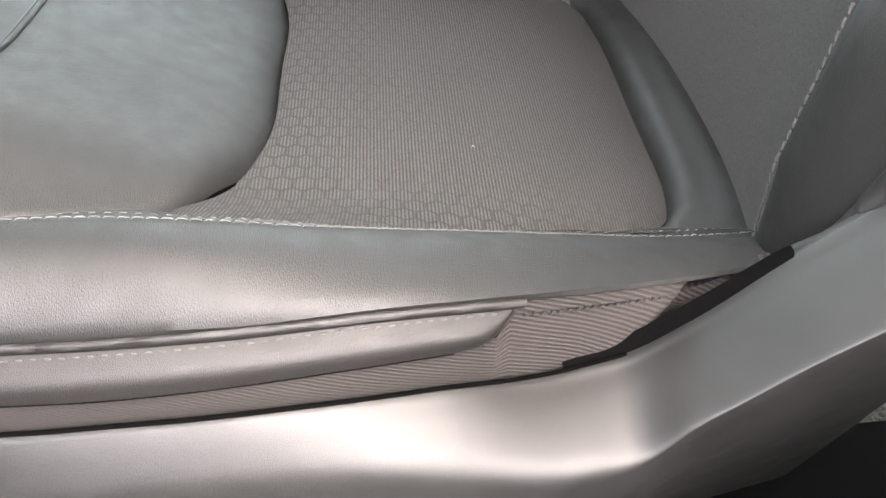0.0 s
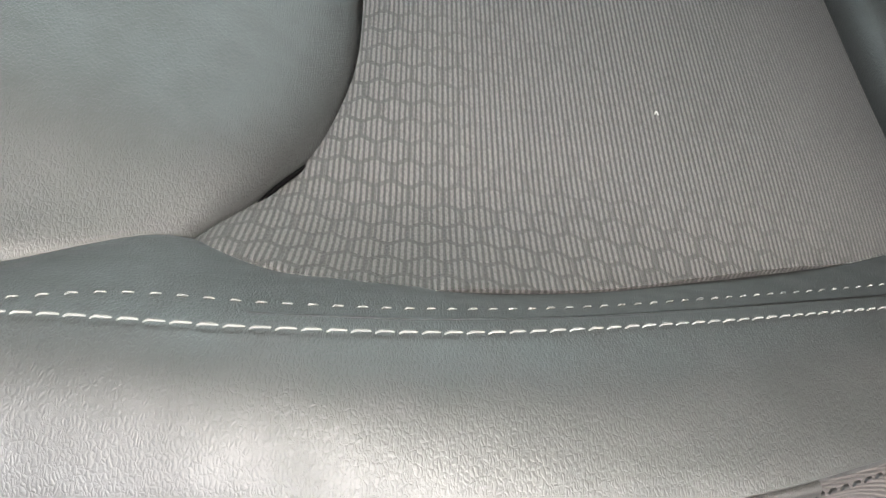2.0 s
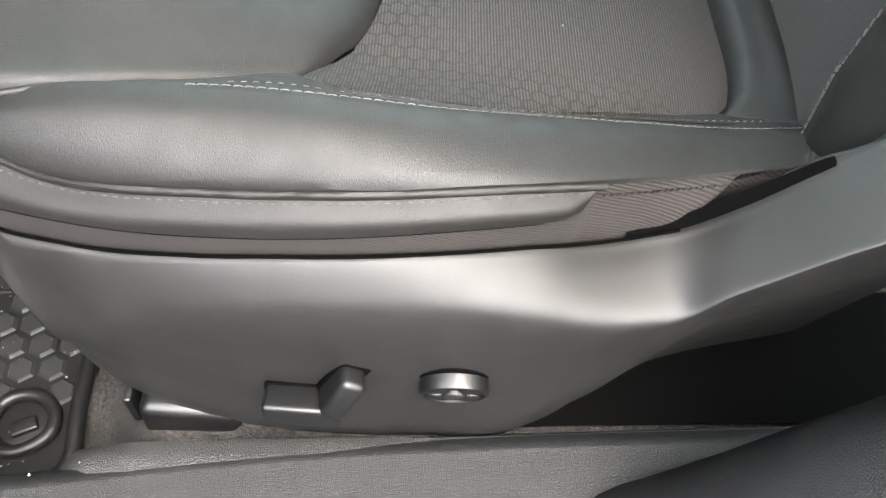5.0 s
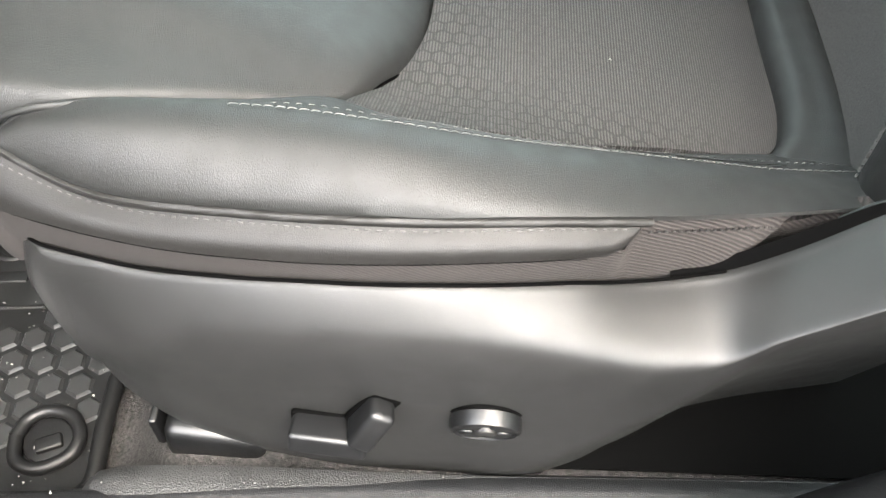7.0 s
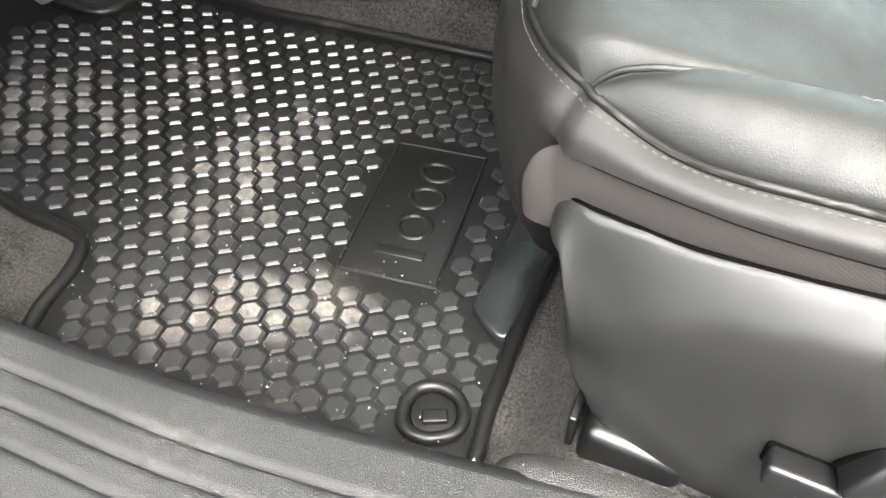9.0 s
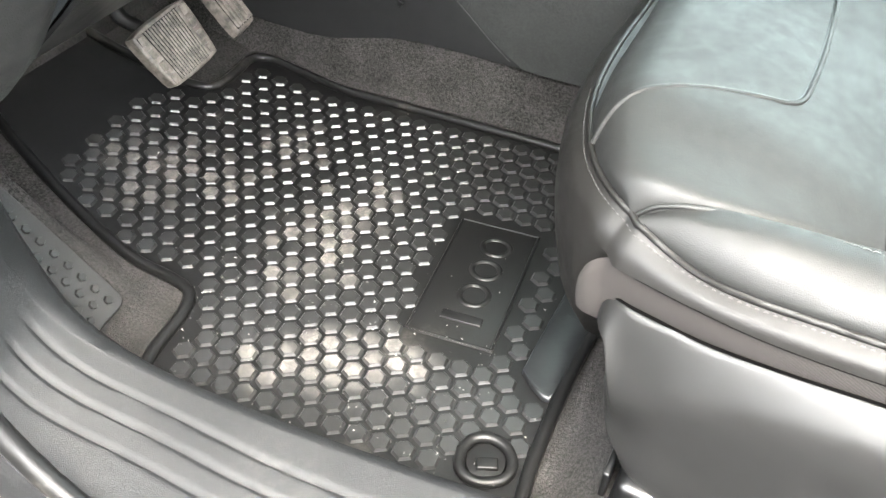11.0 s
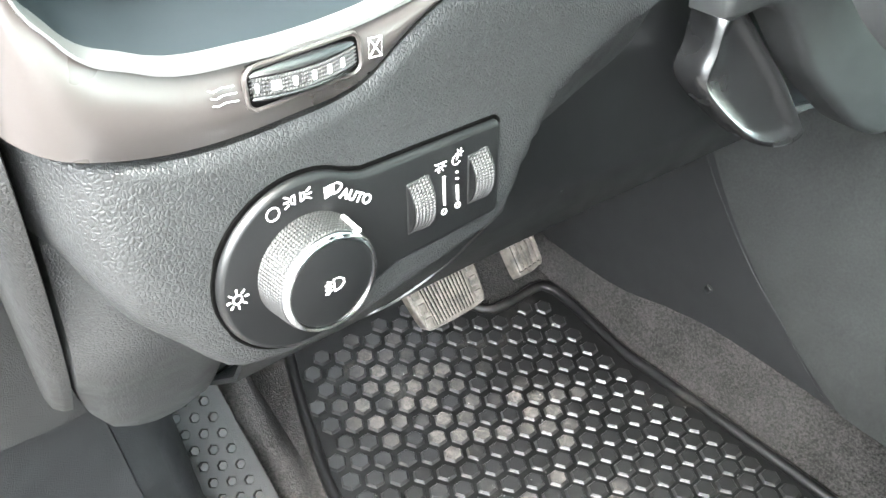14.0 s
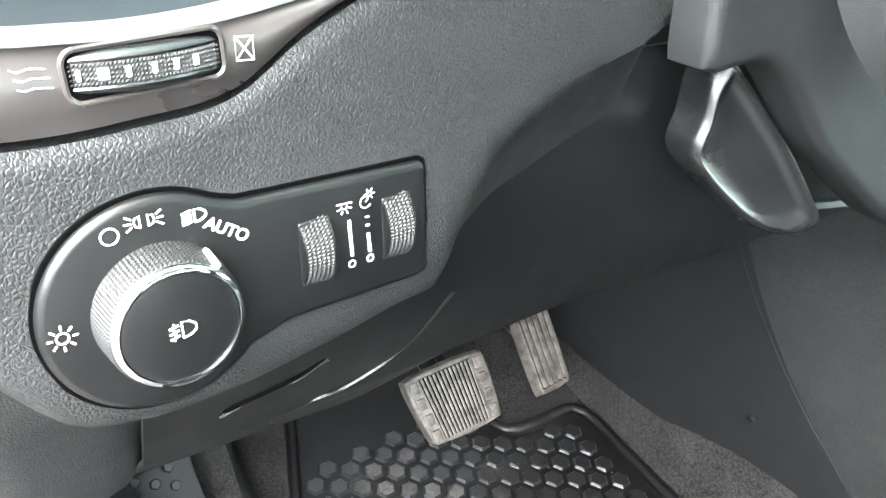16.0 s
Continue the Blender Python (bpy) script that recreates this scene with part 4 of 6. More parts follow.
def stud(bm, x, y, z, slope, k0=1.0):
    rings = []
    c = 1 / math.sqrt(1 + slope * slope)
    for r, h in STEPS:
        ring = []
        for k in range(6):
            a = math.pi / 3 * (k + 0.5) + 0.08
            dx, dy = k0 * r * math.cos(a) * c, k0 * r * math.sin(a)
            ring.append(bm.verts.new((x + dx + slope * c * h, y + dy, z + c * h - slope * dx)))
        rings.append(ring)
    for r0, r1 in zip(rings, rings[1:]):
        for k in range(6):
            bm.faces.new((r0[k], r0[(k + 1) % 6], r1[(k + 1) % 6], r1[k]))
    bm.faces.new(rings[-1])


def along_floor(x):
    """The place reached when the distance past the foot of the rise is walked up the slope."""
    at = -0.80
    left = at - x
    while left > 0:
        slope = (floor_rise(at - 0.002) - floor_rise(at)) / 0.002
        at -= 0.002 / math.sqrt(1 + slope * slope)
        left -= 0.002
    return x if x > -0.80 else at - left


bm = bmesh.new()
bed = []
for i in range(-70, 20):
    for j in range(0, 36):
        x, y = -0.0022 + i * ROW_A[0] + j * ROW_B[0], 0.0025 + i * ROW_A[1] + j * ROW_B[1]
        x = along_floor(x if x > -0.70 else -0.70 - 1.16 * (-0.70 - x))
        if x < -1.03 or x > -0.29 or not inside(x, y, 0.0155) or near_plate(x, y, 0.009) or math.hypot(x + 0.339, y - 0.283) < 0.037 or (x > -0.360 and 0.372 < y < 0.70):
            continue
        s = floor_rise(x)
        if x > -0.79 and y < 0.555:
            bed.append((x, y, s))
        else:
            stud(bm, x, y, s, (s - floor_rise(x + 0.01)) / 0.01)
tagged(under(part("hexagon_studs", bm, STUD, None, "dusty raised hexagon studs", False), mat_thing), kind="stuff")
bm = bmesh.new()
stud(bm, 0, 0, 0, 0)
one = bpy.data.meshes.new("stud")
bm.to_mesh(one)
bm.free()
one.materials.append(STUD_ONE)
for x, y, z in bed:
    ob = new("stud", one)
    ob.location = (x, y, z)
    under(ob, mat_thing)

mp_ = Matrix((( *ux, 0), (*uy, 0), (0, 0, 1, 0), (0, 0, 0, 1))).transposed()
mp_.translation = pc
pl = slab([(-0.053, -0.102), (0.053, -0.102), (0.053, 0.102), (-0.053, 0.102)], 0.004, 0.0008, mp_ @ Matrix.Translation((0, 0, 0.0022)))
plate = under(part("logo_plate", pl, RUBBER, None, "raised rubber plate with embossed shapes"), mat_thing)
fb = bmesh.new()
for a, b in (((-0.051, -0.1), (0.051, -0.1)), ((0.051, -0.1), (0.051, 0.1)), ((0.051, 0.1), (-0.051, 0.1)), ((-0.051, 0.1), (-0.051, -0.1))):
    tube([mp_ @ Vector((*a, 0.0025)), mp_ @ Vector((*b, 0.0025))], 0.0016, 6, fb)
sub(part("plate_border", fb, RUBBER), plate)
# plain embossed shapes: a bar and three rings
sub(part("embossed_shape", rbox((0.050, 0.013, 0.0032), 0.0012, mp_ @ Matrix.Translation((0.004, -0.066, 0.0026)), 2), RUBBER, None, "raised plain bar"), plate)
for cy, ry in ((-0.026, 0.021), (0.019, 0.019), (0.062, 0.018)):
    sh = tube([mp_ @ Vector((0.006 + 0.0175 * math.cos(a), cy + ry * 0.80 * math.sin(a), 0.0026)) for a in np.linspace(0, 2 * math.pi, 33)], 0.0036, 8, cap=False, flat=0.55)
    sub(part("embossed_shape", sh, RUBBER, None, "raised plain ring"), plate)
rg = curve([(-0.366, 0.283, 0.006), (-0.358, 0.262, 0.006), (-0.337, 0.257, 0.006), (-0.316, 0.270, 0.006), (-0.313, 0.288, 0.006), (-0.325, 0.305, 0.006), (-0.345, 0.309, 0.006), (-0.361, 0.300, 0.006), (-0.366, 0.283, 0.006)], 40)
under(part("anchor_ring", tube(rg, 0.0058, 10), RUBBER, None, "thick rubber ring round the mat anchor"), mat_thing)
under(part("anchor", joined(slab([(x - 0.339, y + 0.283) for x, y in circle(0, 0, 0.020)], 0.004, 0.001, pose(0, 0, 0.004)), rbox((0.022, 0.013, 0.006), 0.002, pose(-0.336, 0.279, 0.007, 0, 0, 25))), RUBBER, None, "black anchor button"), mat_thing)
bs = slab(curve([(-0.348, 0.60), (-0.350, 0.42), (-0.345, 0.398), (-0.318, 0.379), (-0.311, 0.379), (-0.306, 0.40), (-0.300, 0.60), (-0.30, 0.70), (-0.345, 0.70)], 50), 0.008, 0.003, pose(0, 0, 0.010))
strip = empty("plastic_strip", "hazy grey plastic strip with moulded marks lying under the seat", "plastic strip", (-0.325, 0.53, 0.005))
under(part("strip_body", bs, STRIP), strip)
under(part("moulded_ring", tube([(-0.325 + 0.009 * math.cos(a), 0.560 + 0.009 * math.sin(a), 0.0102) for a in np.linspace(0, 2 * math.pi, 25)], 0.0005, 5), STRIP), strip)
under(part("moulded_triangle", tube([(-0.334, 0.500, 0.0102), (-0.316, 0.500, 0.0102), (-0.325, 0.515, 0.0102), (-0.334, 0.500, 0.0102)], 0.0005, 5), STRIP), strip)

# crumbs and grit on the mat, and a bit of lint on the seat
bm = bmesh.new()
rnd = random.Random(7)
for k in range(520):
    if k % 3:
        cx, cy_ = rnd.choice(((-0.55, 0.30), (-0.62, 0.45), (-0.45, 0.27), (-0.40, 0.40), (-0.70, 0.30)))
        x, y = rnd.gauss(cx, 0.09), rnd.gauss(cy_, 0.08)
    else:
        x, y = rnd.uniform(-0.95, -0.31), rnd.uniform(0.22, 0.79)
    if not inside(x, y, 0.006):
        continue
    r = rnd.uniform(0.0003, 0.0010)
    m = Matrix.Translation((x, y, floor_rise(x) + 0.0006 + rnd.choice((0.0, 0.0044)))) @ Euler([rnd.uniform(0, 6) for _ in range(3)]).to_matrix().to_4x4() @ Matrix.Diagonal((r, r * rnd.uniform(0.6, 1.6), r * 0.7, 1))
    v = [bm.verts.new(m @ Vector(c)) for c in ((1, 1, 1), (-1, -1, 1), (-1, 1, -1), (1, -1, -1))]
    for a in ((0, 1, 2), (0, 3, 1), (0, 2, 3), (1, 3, 2)):
        bm.faces.new([v[i] for i in a])
tagged(part("grit", bm, LINT, None, "pale grit and crumbs scattered over the rubber mat", False), category="grit", kind="stuff")
lint = tube(curve([(0.0880, 0.4572, ins_z(0.088, 0.4572) + 0.0006), (0.0888, 0.4586, ins_z(0.0888, 0.4586) + 0.0010), (0.0894, 0.4570, ins_z(0.0894, 0.457) + 0.0006)], 7), 0.00025, 5)
tagged(part("lint", lint, LINT), "small pale bit of lint on the seat fabric", "lint")

# ---- door sill, kick panel and pillar ----


def sill_lip(x):
    return smoothed([-1.0, -0.76, -0.65, -0.455, -0.275, -0.17, 0.25, 0.9], [0.15, 0.155, 0.166, 0.177, 0.197, 0.212, 0.244, 0.26], x)


SWEEP = curve([(0.9, 0.100), (0.45, 0.100), (0.0, 0.100), (-0.30, 0.100), (-0.52, 0.100), (-0.60, 0.101), (-0.65, 0.109), (-0.69, 0.126), (-0.715, 0.146), (-0.728, 0.163), (-0.738, 0.190), (-0.742, 0.225), (-0.736, 0.30), (-0.724, 0.36), (-0.713, 0.405), (-0.704, 0.445)], 156)
rows = []
for k, (x, z) in enumerate(SWEEP):
    x0, z0 = SWEEP[max(0, k - 1)]
    x1, z1 = SWEEP[min(len(SWEEP) - 1, k + 1)]
    w = math.hypot(x1 - x0, z1 - z0)
    nx, nz = (z1 - z0) / w, (x0 - x1) / w
    up = max(0.0, min(1.0, nx)) ** 2
    lip = sill_lip(x) * (1 - up) + (0.172 - 0.10 * max(0.0, z - 0.19)) * up
    low = [(0.050, -0.130), (0.032, -0.080), (0.016, -0.025), (0.006, -0.006), (-0.004, 0.0)]
    high = [(0.030, -0.130), (0.021, -0.070), (0.013, -0.036), (0.000, -0.015), (-0.024, -0.006)]
    sec = [(lip + p[0] * (1 - up) + q[0] * up, p[1] * (1 - up) + q[1] * up) for p, q in zip(low, high)]
    y0, y1 = sec[-1][0], (lip - 0.122) * (1 - up) + 0.050 * up
    first = smoothed([-0.73, -0.62, -0.48, 0.3], [0.036, 0.029, 0.036, 0.036], x)
    fade = max(0.0, min(1.0, (x + 0.7265) / 0.006)) if z < 0.17 else 0.0
    fade = math.sqrt(fade) * max(0.0, min(1.0, (-0.20 - x) / 0.02))
    for j in range(1, 91):
        y = y0 + (y1 - y0) * j / 90
        out_ = up * smoothed([0.0, 0.035, 0.06, 0.09, 0.127, 0.17], [0.020, 0.030, 0.024, 0.012, 0.0, -0.012], y) - 0.004 * (1 - up) * (j / 90) ** 2
        for g in (0, 1, 2):
            d = (y - (lip - first - 0.0255 * g)) / 0.0052
            if abs(d) < 1:
                out_ -= 0.0030 * fade * (1 - d * d) ** 0.6 * (1 - 0.35 * d)
        sec.append((y, out_))
    sec += [(y1 - 0.008, sec[-1][1] - 0.010), (y1 - 0.018, sec[-1][1] - 0.050), (y1 - 0.020, sec[-1][1] - 0.12), (y1 - 0.03, sec[-1][1] - 0.16)]
    rows.append([(x + nx * o, y, z + nz * o) for y, o in sec])
sill = empty("door_sill", "dark grey plastic door sill with three moulded grooves, sweeping up into the kick panel", "door sill", (-0.3, 0.1, 0), kind="structure")
under(part("scuff_plate", thicken(loft(rows), -0.003), SILL), sill)
rows = []
for x in np.r_[-0.262, -0.259, -0.25, np.linspace(-0.235, 0.9, 40)]:
    e = 0.02 * math.exp(-(x + 0.262) / 0.01)
    yy = smoothed([-0.26, -0.17, 0.0, 0.25, 0.9], [0.228, 0.234, 0.240, 0.254, 0.28], x)
    sh = max(0.0, min(1.0, (x + 0.06) / 0.06))
    rows.append([(x, yy + 0.012 + 0.0 * sh, 0.02), (x, yy + 0.004 - e * 0.2, 0.080 - e), (x, yy - 0.002 - e * 0.3, 0.094 - e), (x, yy - 0.014, 0.0985 - e), (x, yy - 0.026 + e * 0.3, 0.099 - e), (x, yy - 0.032 + e * 0.3, 0.094 - e), (x, yy - 0.045, 0.05 - e), (x, yy - 0.055, 0.0)])
under(part("sill_trim", thicken(loft(rows), -0.002), SILL_TRIM), sill)
# Black sheet stands in for the deep shade between seat and sill.
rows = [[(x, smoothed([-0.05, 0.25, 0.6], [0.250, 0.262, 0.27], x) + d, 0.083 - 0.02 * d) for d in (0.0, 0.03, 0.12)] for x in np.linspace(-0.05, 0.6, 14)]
under(part("gap_cover", thicken(loft(rows), -0.002), DARK, None, "black sheet for the shade between seat and sill"), sill)
yy = smoothed([-0.26, -0.17, 0.0, 0.25, 0.9], [0.228, 0.234, 0.240, 0.254, 0.28], -0.163)
under(part("trim_joint", tube([(-0.163, yy + a, z) for a, z in ((0.0125, 0.02), (0.0045, 0.0805), (-0.0018, 0.0945), (-0.014, 0.0991), (-0.026, 0.0995), (-0.0325, 0.0942), (-0.0455, 0.05))], 0.0008, 6), DARK), sill)
bm = bmesh.new()
rnd = random.Random(11)
for k in range(90):
    x = rnd.uniform(-0.45, 0.42)
    if k % 2:
        y, z = smoothed([-0.26, -0.17, 0.0, 0.25, 0.9], [0.228, 0.234, 0.240, 0.254, 0.28], x) - rnd.uniform(0.014, 0.028), 0.0992
    else:
        y, z = sill_lip(x) - rnd.uniform(0.008, 0.10), 0.0995
    r = rnd.uniform(0.0003, 0.0009)
    m = Matrix.Translation((x, y, z)) @ Euler([rnd.uniform(0, 6) for _ in range(3)]).to_matrix().to_4x4() @ Matrix.Diagonal((r, r * rnd.uniform(0.6, 1.6), r * 0.7, 1))
    v = [bm.verts.new(m @ Vector(c)) for c in ((1, 1, 1), (-1, -1, 1), (-1, 1, -1), (1, -1, -1))]
    for a in ((0, 1, 2), (0, 3, 1), (0, 2, 3), (1, 3, 2)):
        bm.faces.new([v[i] for i in a])
tagged(part("grit", bm, LINT, None, "pale grit scattered over the door sill", False), category="grit", kind="stuff")
# body sill outside
rows = [[(x, 0.10, 0.06), (x, 0.06, 0.055), (x, 0.02, 0.03), (x, 0.0, -0.02), (x, -0.01, -0.15), (x, 0.03, -0.25)] for x in np.linspace(1.0, -1.3, 20)]
tagged(part("body_sill", thicken(loft(rows), -0.003), BODY), "white painted car body sill", "car body", kind="structure")

rows = []
for z in np.linspace(0.405, 0.90, 24):
    xe = smoothed([0.405, 0.465, 0.51, 0.575, 0.65, 0.90], [-0.709, -0.693, -0.683, -0.675, -0.671, -0.70], z)
    ye = smoothed([0.405, 0.465, 0.51, 0.575, 0.65, 0.90], [0.127, 0.110, 0.101, 0.090, 0.082, 0.070], z)
    sec = curve([(xe - 0.11, ye + 0.055), (xe - 0.05, ye + 0.034), (xe - 0.016, ye + 0.014), (xe, ye), (xe + 0.013, ye * 0.72 + 0.006), (xe + 0.025, ye * 0.38 + 0.012), (xe + 0.029, 0.028), (xe + 0.010, 0.008)], 28)
    rows.append([(q[0], q[1], z + 0.34 * max(0.0, 0.130 - q[1]) * max(0.0, 1 - (z - 0.405) / 0.4)) for q in sec])
tagged(part("pillar_trim", thicken(loft(rows), 0.003), PILLAR), "grey textured plastic pillar trim", "pillar trim", kind="structure")
sl = [(-0.70, 0.010, 1.0), (-0.69, 0.030, 0.52), (-0.684, 0.036, 0.40), (-0.682, 0.036, 0.28), (-0.672, 0.034, 0.225), (-0.645, 0.032, 0.172), (-0.60, 0.030, 0.128), (-0.54, 0.030, 0.096), (-0.45, 0.030, 0.078), (0.2, 0.04, 0.070)]
tagged(part("door_seal", tube(curve(sl, 80), 0.010, 10), RUBBER), "black rubber door seal", "door seal", kind="structure")
rows = []
for z in np.linspace(0.02, 1.2, 26):
    f = smoothed([0.0, 0.06, 0.10, 0.17, 0.22, 0.30, 0.45, 1.2], [0.38, 0.35, 0.31, 0.25, 0.215, 0.15, 0.07, 0.0], z)
    rows.append([(q[0] - f, q[1], z) for q in curve([(0.62, 0.20), (0.50, 0.215), (0.42, 0.19), (0.40, 0.13), (0.42, 0.06), (0.50, 0.02)], 24)])
tagged(part("b_pillar_trim", thicken(loft(rows), 0.003), SILL), "dark grained plastic door pillar trim", "pillar trim", kind="structure")

# ---- footrest and pedals ----
fo = Matrix(((-0.638, -0.092, 0.764, -0.8421), (0.0, 0.993, 0.118, 0.2464), (0.770, -0.074, 0.634, 0.0714), (0, 0, 0, 1))) @ Matrix.Translation((0, 0, -0.002))
footrest = empty("footrest", "grey plastic footrest with hexagon studs, beside the carpet", "footrest", (-0.84, 0.25, 0.07))
fs = slab(curve([(-0.076, 0.030), (-0.070, 0.037), (-0.060, 0.0385), (0.03, 0.030), (0.122, 0.020), (0.26, 0.005), (0.26, -0.060), (0.10, -0.060), (0.0, -0.060), (-0.060, -0.052), (-0.074, -0.036), (-0.079, -0.028), (-0.0785, -0.010), (-0.077, 0.020), (-0.076, 0.030)], 90)[:-1], 0.012, 0.003, fo)
under(part("pad", fs, FOOT), footrest)
for j in range(5):
    for i in range(-3, 14):
        a, b = -0.060 + 0.0193 * i + 0.0076 * j, 0.021 - 0.0024 * i - 0.018 * j
        if -0.070 < a < 0.20 and -0.055 < b < 0.030 - 0.075 * (a + 0.06) and (b > -0.020 or a > -0.060):
            hexa = lathe([(0.0058, 0), (0.0055, 0.0020), (0.0046, 0.0034), (0, 0.0035)], 6, fo @ Matrix.Translation((a, b, 0.0)))
            under(part("stud", hexa, PLASTIC, None, "", False), footrest)


def pedal(name, label, corner, w, h, ribs, span, border):
    """corner: the lower left corner; w and h: directions with length; ribs over the middle part of the width."""
    w, h, c = Vector(w), Vector(h), Vector(corner)
    n = w.cross(h).normalized()
    hh = n.cross(w).normalized()
    m = Matrix((( *w.normalized(), 0), (*hh, 0), (*n, 0), (0, 0, 0, 1))).transposed()
    m.translation = c
    lw, lh = w.length, h.length
    lean = h.dot(w.normalized())
    p = empty(name, label, "pedal", tuple(c))
    flare = 0.06 * lw
    o = curve([(0.008, -0.001), (lw / 2, -0.003), (lw - 0.008, -0.001), (lw, 0.007), (lw + flare, lh - 0.009), (lw + flare - 0.008, lh), (lw / 2, lh + 0.002), (0.008 - flare, lh), (-flare, lh - 0.009), (0, 0.007), (0.008, -0.001)], 72)[:-1]
    o = [(x + lean * y / lh, y) for x, y in o]
    pad_ = under(part("pedal_pad", slab(o, 0.017, 0.0028, m, 3), PEDAL), p)
    for k in range(ribs):
        f = span[0] + (span[1] - span[0]) * (k + 0.5) / ribs
        q = []
        for g in np.linspace(0.05, 0.95, 9):
            q.append(m @ Vector((lw * f * (1 + 0.12 * g) - flare * g + lean * g, lh * g, 0.0012)))
        sub(part("tread_rib", tube(q, (span[1] - span[0]) * lw / ribs * 0.40, 6, flat=0.7), PEDAL, None, "worn rubber rib"), pad_)
    # Black slab behind the ribs paints in the shade of the grooves.
    grooves = slab([(lw * span[0] + lean * 0.04, lh * 0.04), (lw * span[1] + lean * 0.04, lh * 0.04), (lw * span[1] * 1.10 - flare + lean * 0.96, lh * 0.96), (lw * span[0] * 1.10 - flare + lean * 0.96, lh * 0.96)], 0.002, 0.0, m @ Matrix.Translation((0, 0, 0.0003)))
    sub(part("groove", grooves, DARK, None, "black slab for the shade in the grooves between the ribs"), pad_)
    if border:
        rnd_ = random.Random(3)
        for side in (0.03, 0.85):
            for k in range(4):
                sub(part("tread_stud", rbox((lw * 0.11, lh * 0.17, 0.004), 0.0014, m @ Matrix.Translation((lw * (side + 0.06) - flare * (k + 0.5) / 4 * (1 if side < 0.5 else -0.6) + lean * (k + 0.5) / 4, lh * (0.13 + 0.245 * k), 0.0004)), 2), PEDAL), pad_)
    arm = tube([c + w * 0.5 + h * 0.6 - n * 0.014, c + w * 0.5 + h * 1.2 - n * 0.06, c + w * 0.5 + h * 2.5 - n * 0.10 + Vector((0, 0, 0.1))], 0.010, 8)
    under(part("pedal_arm", arm, PLASTIC_DARK), p)
    return p


pedal("brake_pedal", "worn pale ribbed rubber brake pedal", (-0.862, 0.496, 0.160), (-0.003, 0.088, 0.006), (-0.036, -0.012, 0.066), 13, (0.17, 0.83), True)
pedal("accelerator_pedal", "worn ribbed rubber accelerator pedal", (-0.890, 0.658, 0.149), (-0.010, 0.048, -0.003), (-0.068, 0.009, 0.063), 5, (0.04, 0.96), False)

# ---- dashboard ----
dash = empty("dashboard", "black grained dashboard with a grey vent surround", "dashboard", (-0.6, 0.4, 0.6))


def face_x(y):
    return -0.507 - 0.10 * (y - 0.184)


def trim_low(y):
    return smoothed([0.10, 0.13, 0.153, 0.198, 0.233, 0.252, 0.281, 0.34, 0.44], [0.693, 0.681, 0.675, 0.673, 0.678, 0.690, 0.703, 0.72, 0.74], y)


def pad_low(y):
    return smoothed([0.118, 0.13, 0.146, 0.161, 0.182, 0.211, 0.258, 0.297, 0.32, 0.345, 0.371, 0.40, 0.42, 0.436, 0.447], [0.64, 0.615, 0.594, 0.574, 0.565, 0.563, 0.568, 0.574, 0.572, 0.560, 0.550, 0.552, 0.562, 0.590, 0.645], y)


rows = []
for y in np.r_[np.linspace(0.112, 0.15, 12), np.linspace(0.155, 0.44, 44), 0.4435, 0.446, 0.447]:
    x = face_x(y)
    turn_in = 0.045 * math.exp(-(y - 0.112) / 0.009)
    right = 0.03 * math.exp(-(0.447 - y) / 0.006)
    x -= turn_in + right
    top, low = trim_low(y), pad_low(y)
    col = [(x - 0.012, y, top), (x - 0.002, y, top - 0.001)]
    for f in np.linspace(0.04, 1, 26):
        z = top + (low - top) * f
        d = z - low
        back = 0.014 * math.exp(-d / 0.006)
        sy = smoothed([0.55, 0.588, 0.619, 0.637, 0.648, 0.68], [0.31, 0.314, 0.330, 0.347, 0.372, 0.47], z)
        st = 0.014 / (1 + math.exp(-(y - sy) / 0.003))
        zs = smoothed([0.300, 0.312, 0.330, 0.347, 0.372, 0.47], [0.50, 0.575, 0.619, 0.637, 0.648, 0.68], y)
        under_cut = 0.50 * max(0.0, zs - 0.006 - z) * min(1.0, max(0.0, (y - 0.312) / 0.02))
        col.append((x - back - st - under_cut, y, z))
    col += [(col[-1][0] - 0.006, y, low + 0.002), (col[-1][0] - 0.03, y, low + 0.012)]
    rows.append(col)
under(part("dash_pad", loft(rows), DASH, None, "grained soft black dashboard skin"), dash)

# vent surround
rows = []


def vent_low(y):
    return smoothed([0.118, 0.122, 0.131, 0.15, 0.187, 0.22, 0.253, 0.30, 0.36], [0.770, 0.744, 0.724, 0.710, 0.703, 0.703, 0.707, 0.716, 0.735], y)


for y in np.r_[np.linspace(0.1125, 0.15, 18), np.linspace(0.155, 0.36, 34)]:
    x = face_x(y) - 0.020 * math.exp(-(y - 0.113) / 0.006)
    lo, hi = trim_low(y) + 0.0012, vent_low(max(y, 0.1185)) + (0.04 if y < 0.1185 else 0)
    rows.append([(x - 0.014, y, lo), (x, y, lo + 0.0012)] + [(x + 0.004 * math.sin(math.pi * f), y, lo + 0.0012 + (hi - 0.0048 - lo) * f) for f in np.linspace(0.1, 1, 8)])
rows.insert(0, [(x - 0.06, y - 0.001, z) for x, y, z in rows[0]])
under(part("vent_surround", loft(rows), TRIM, None, "warm grey satin vent surround"), dash)
rows = []
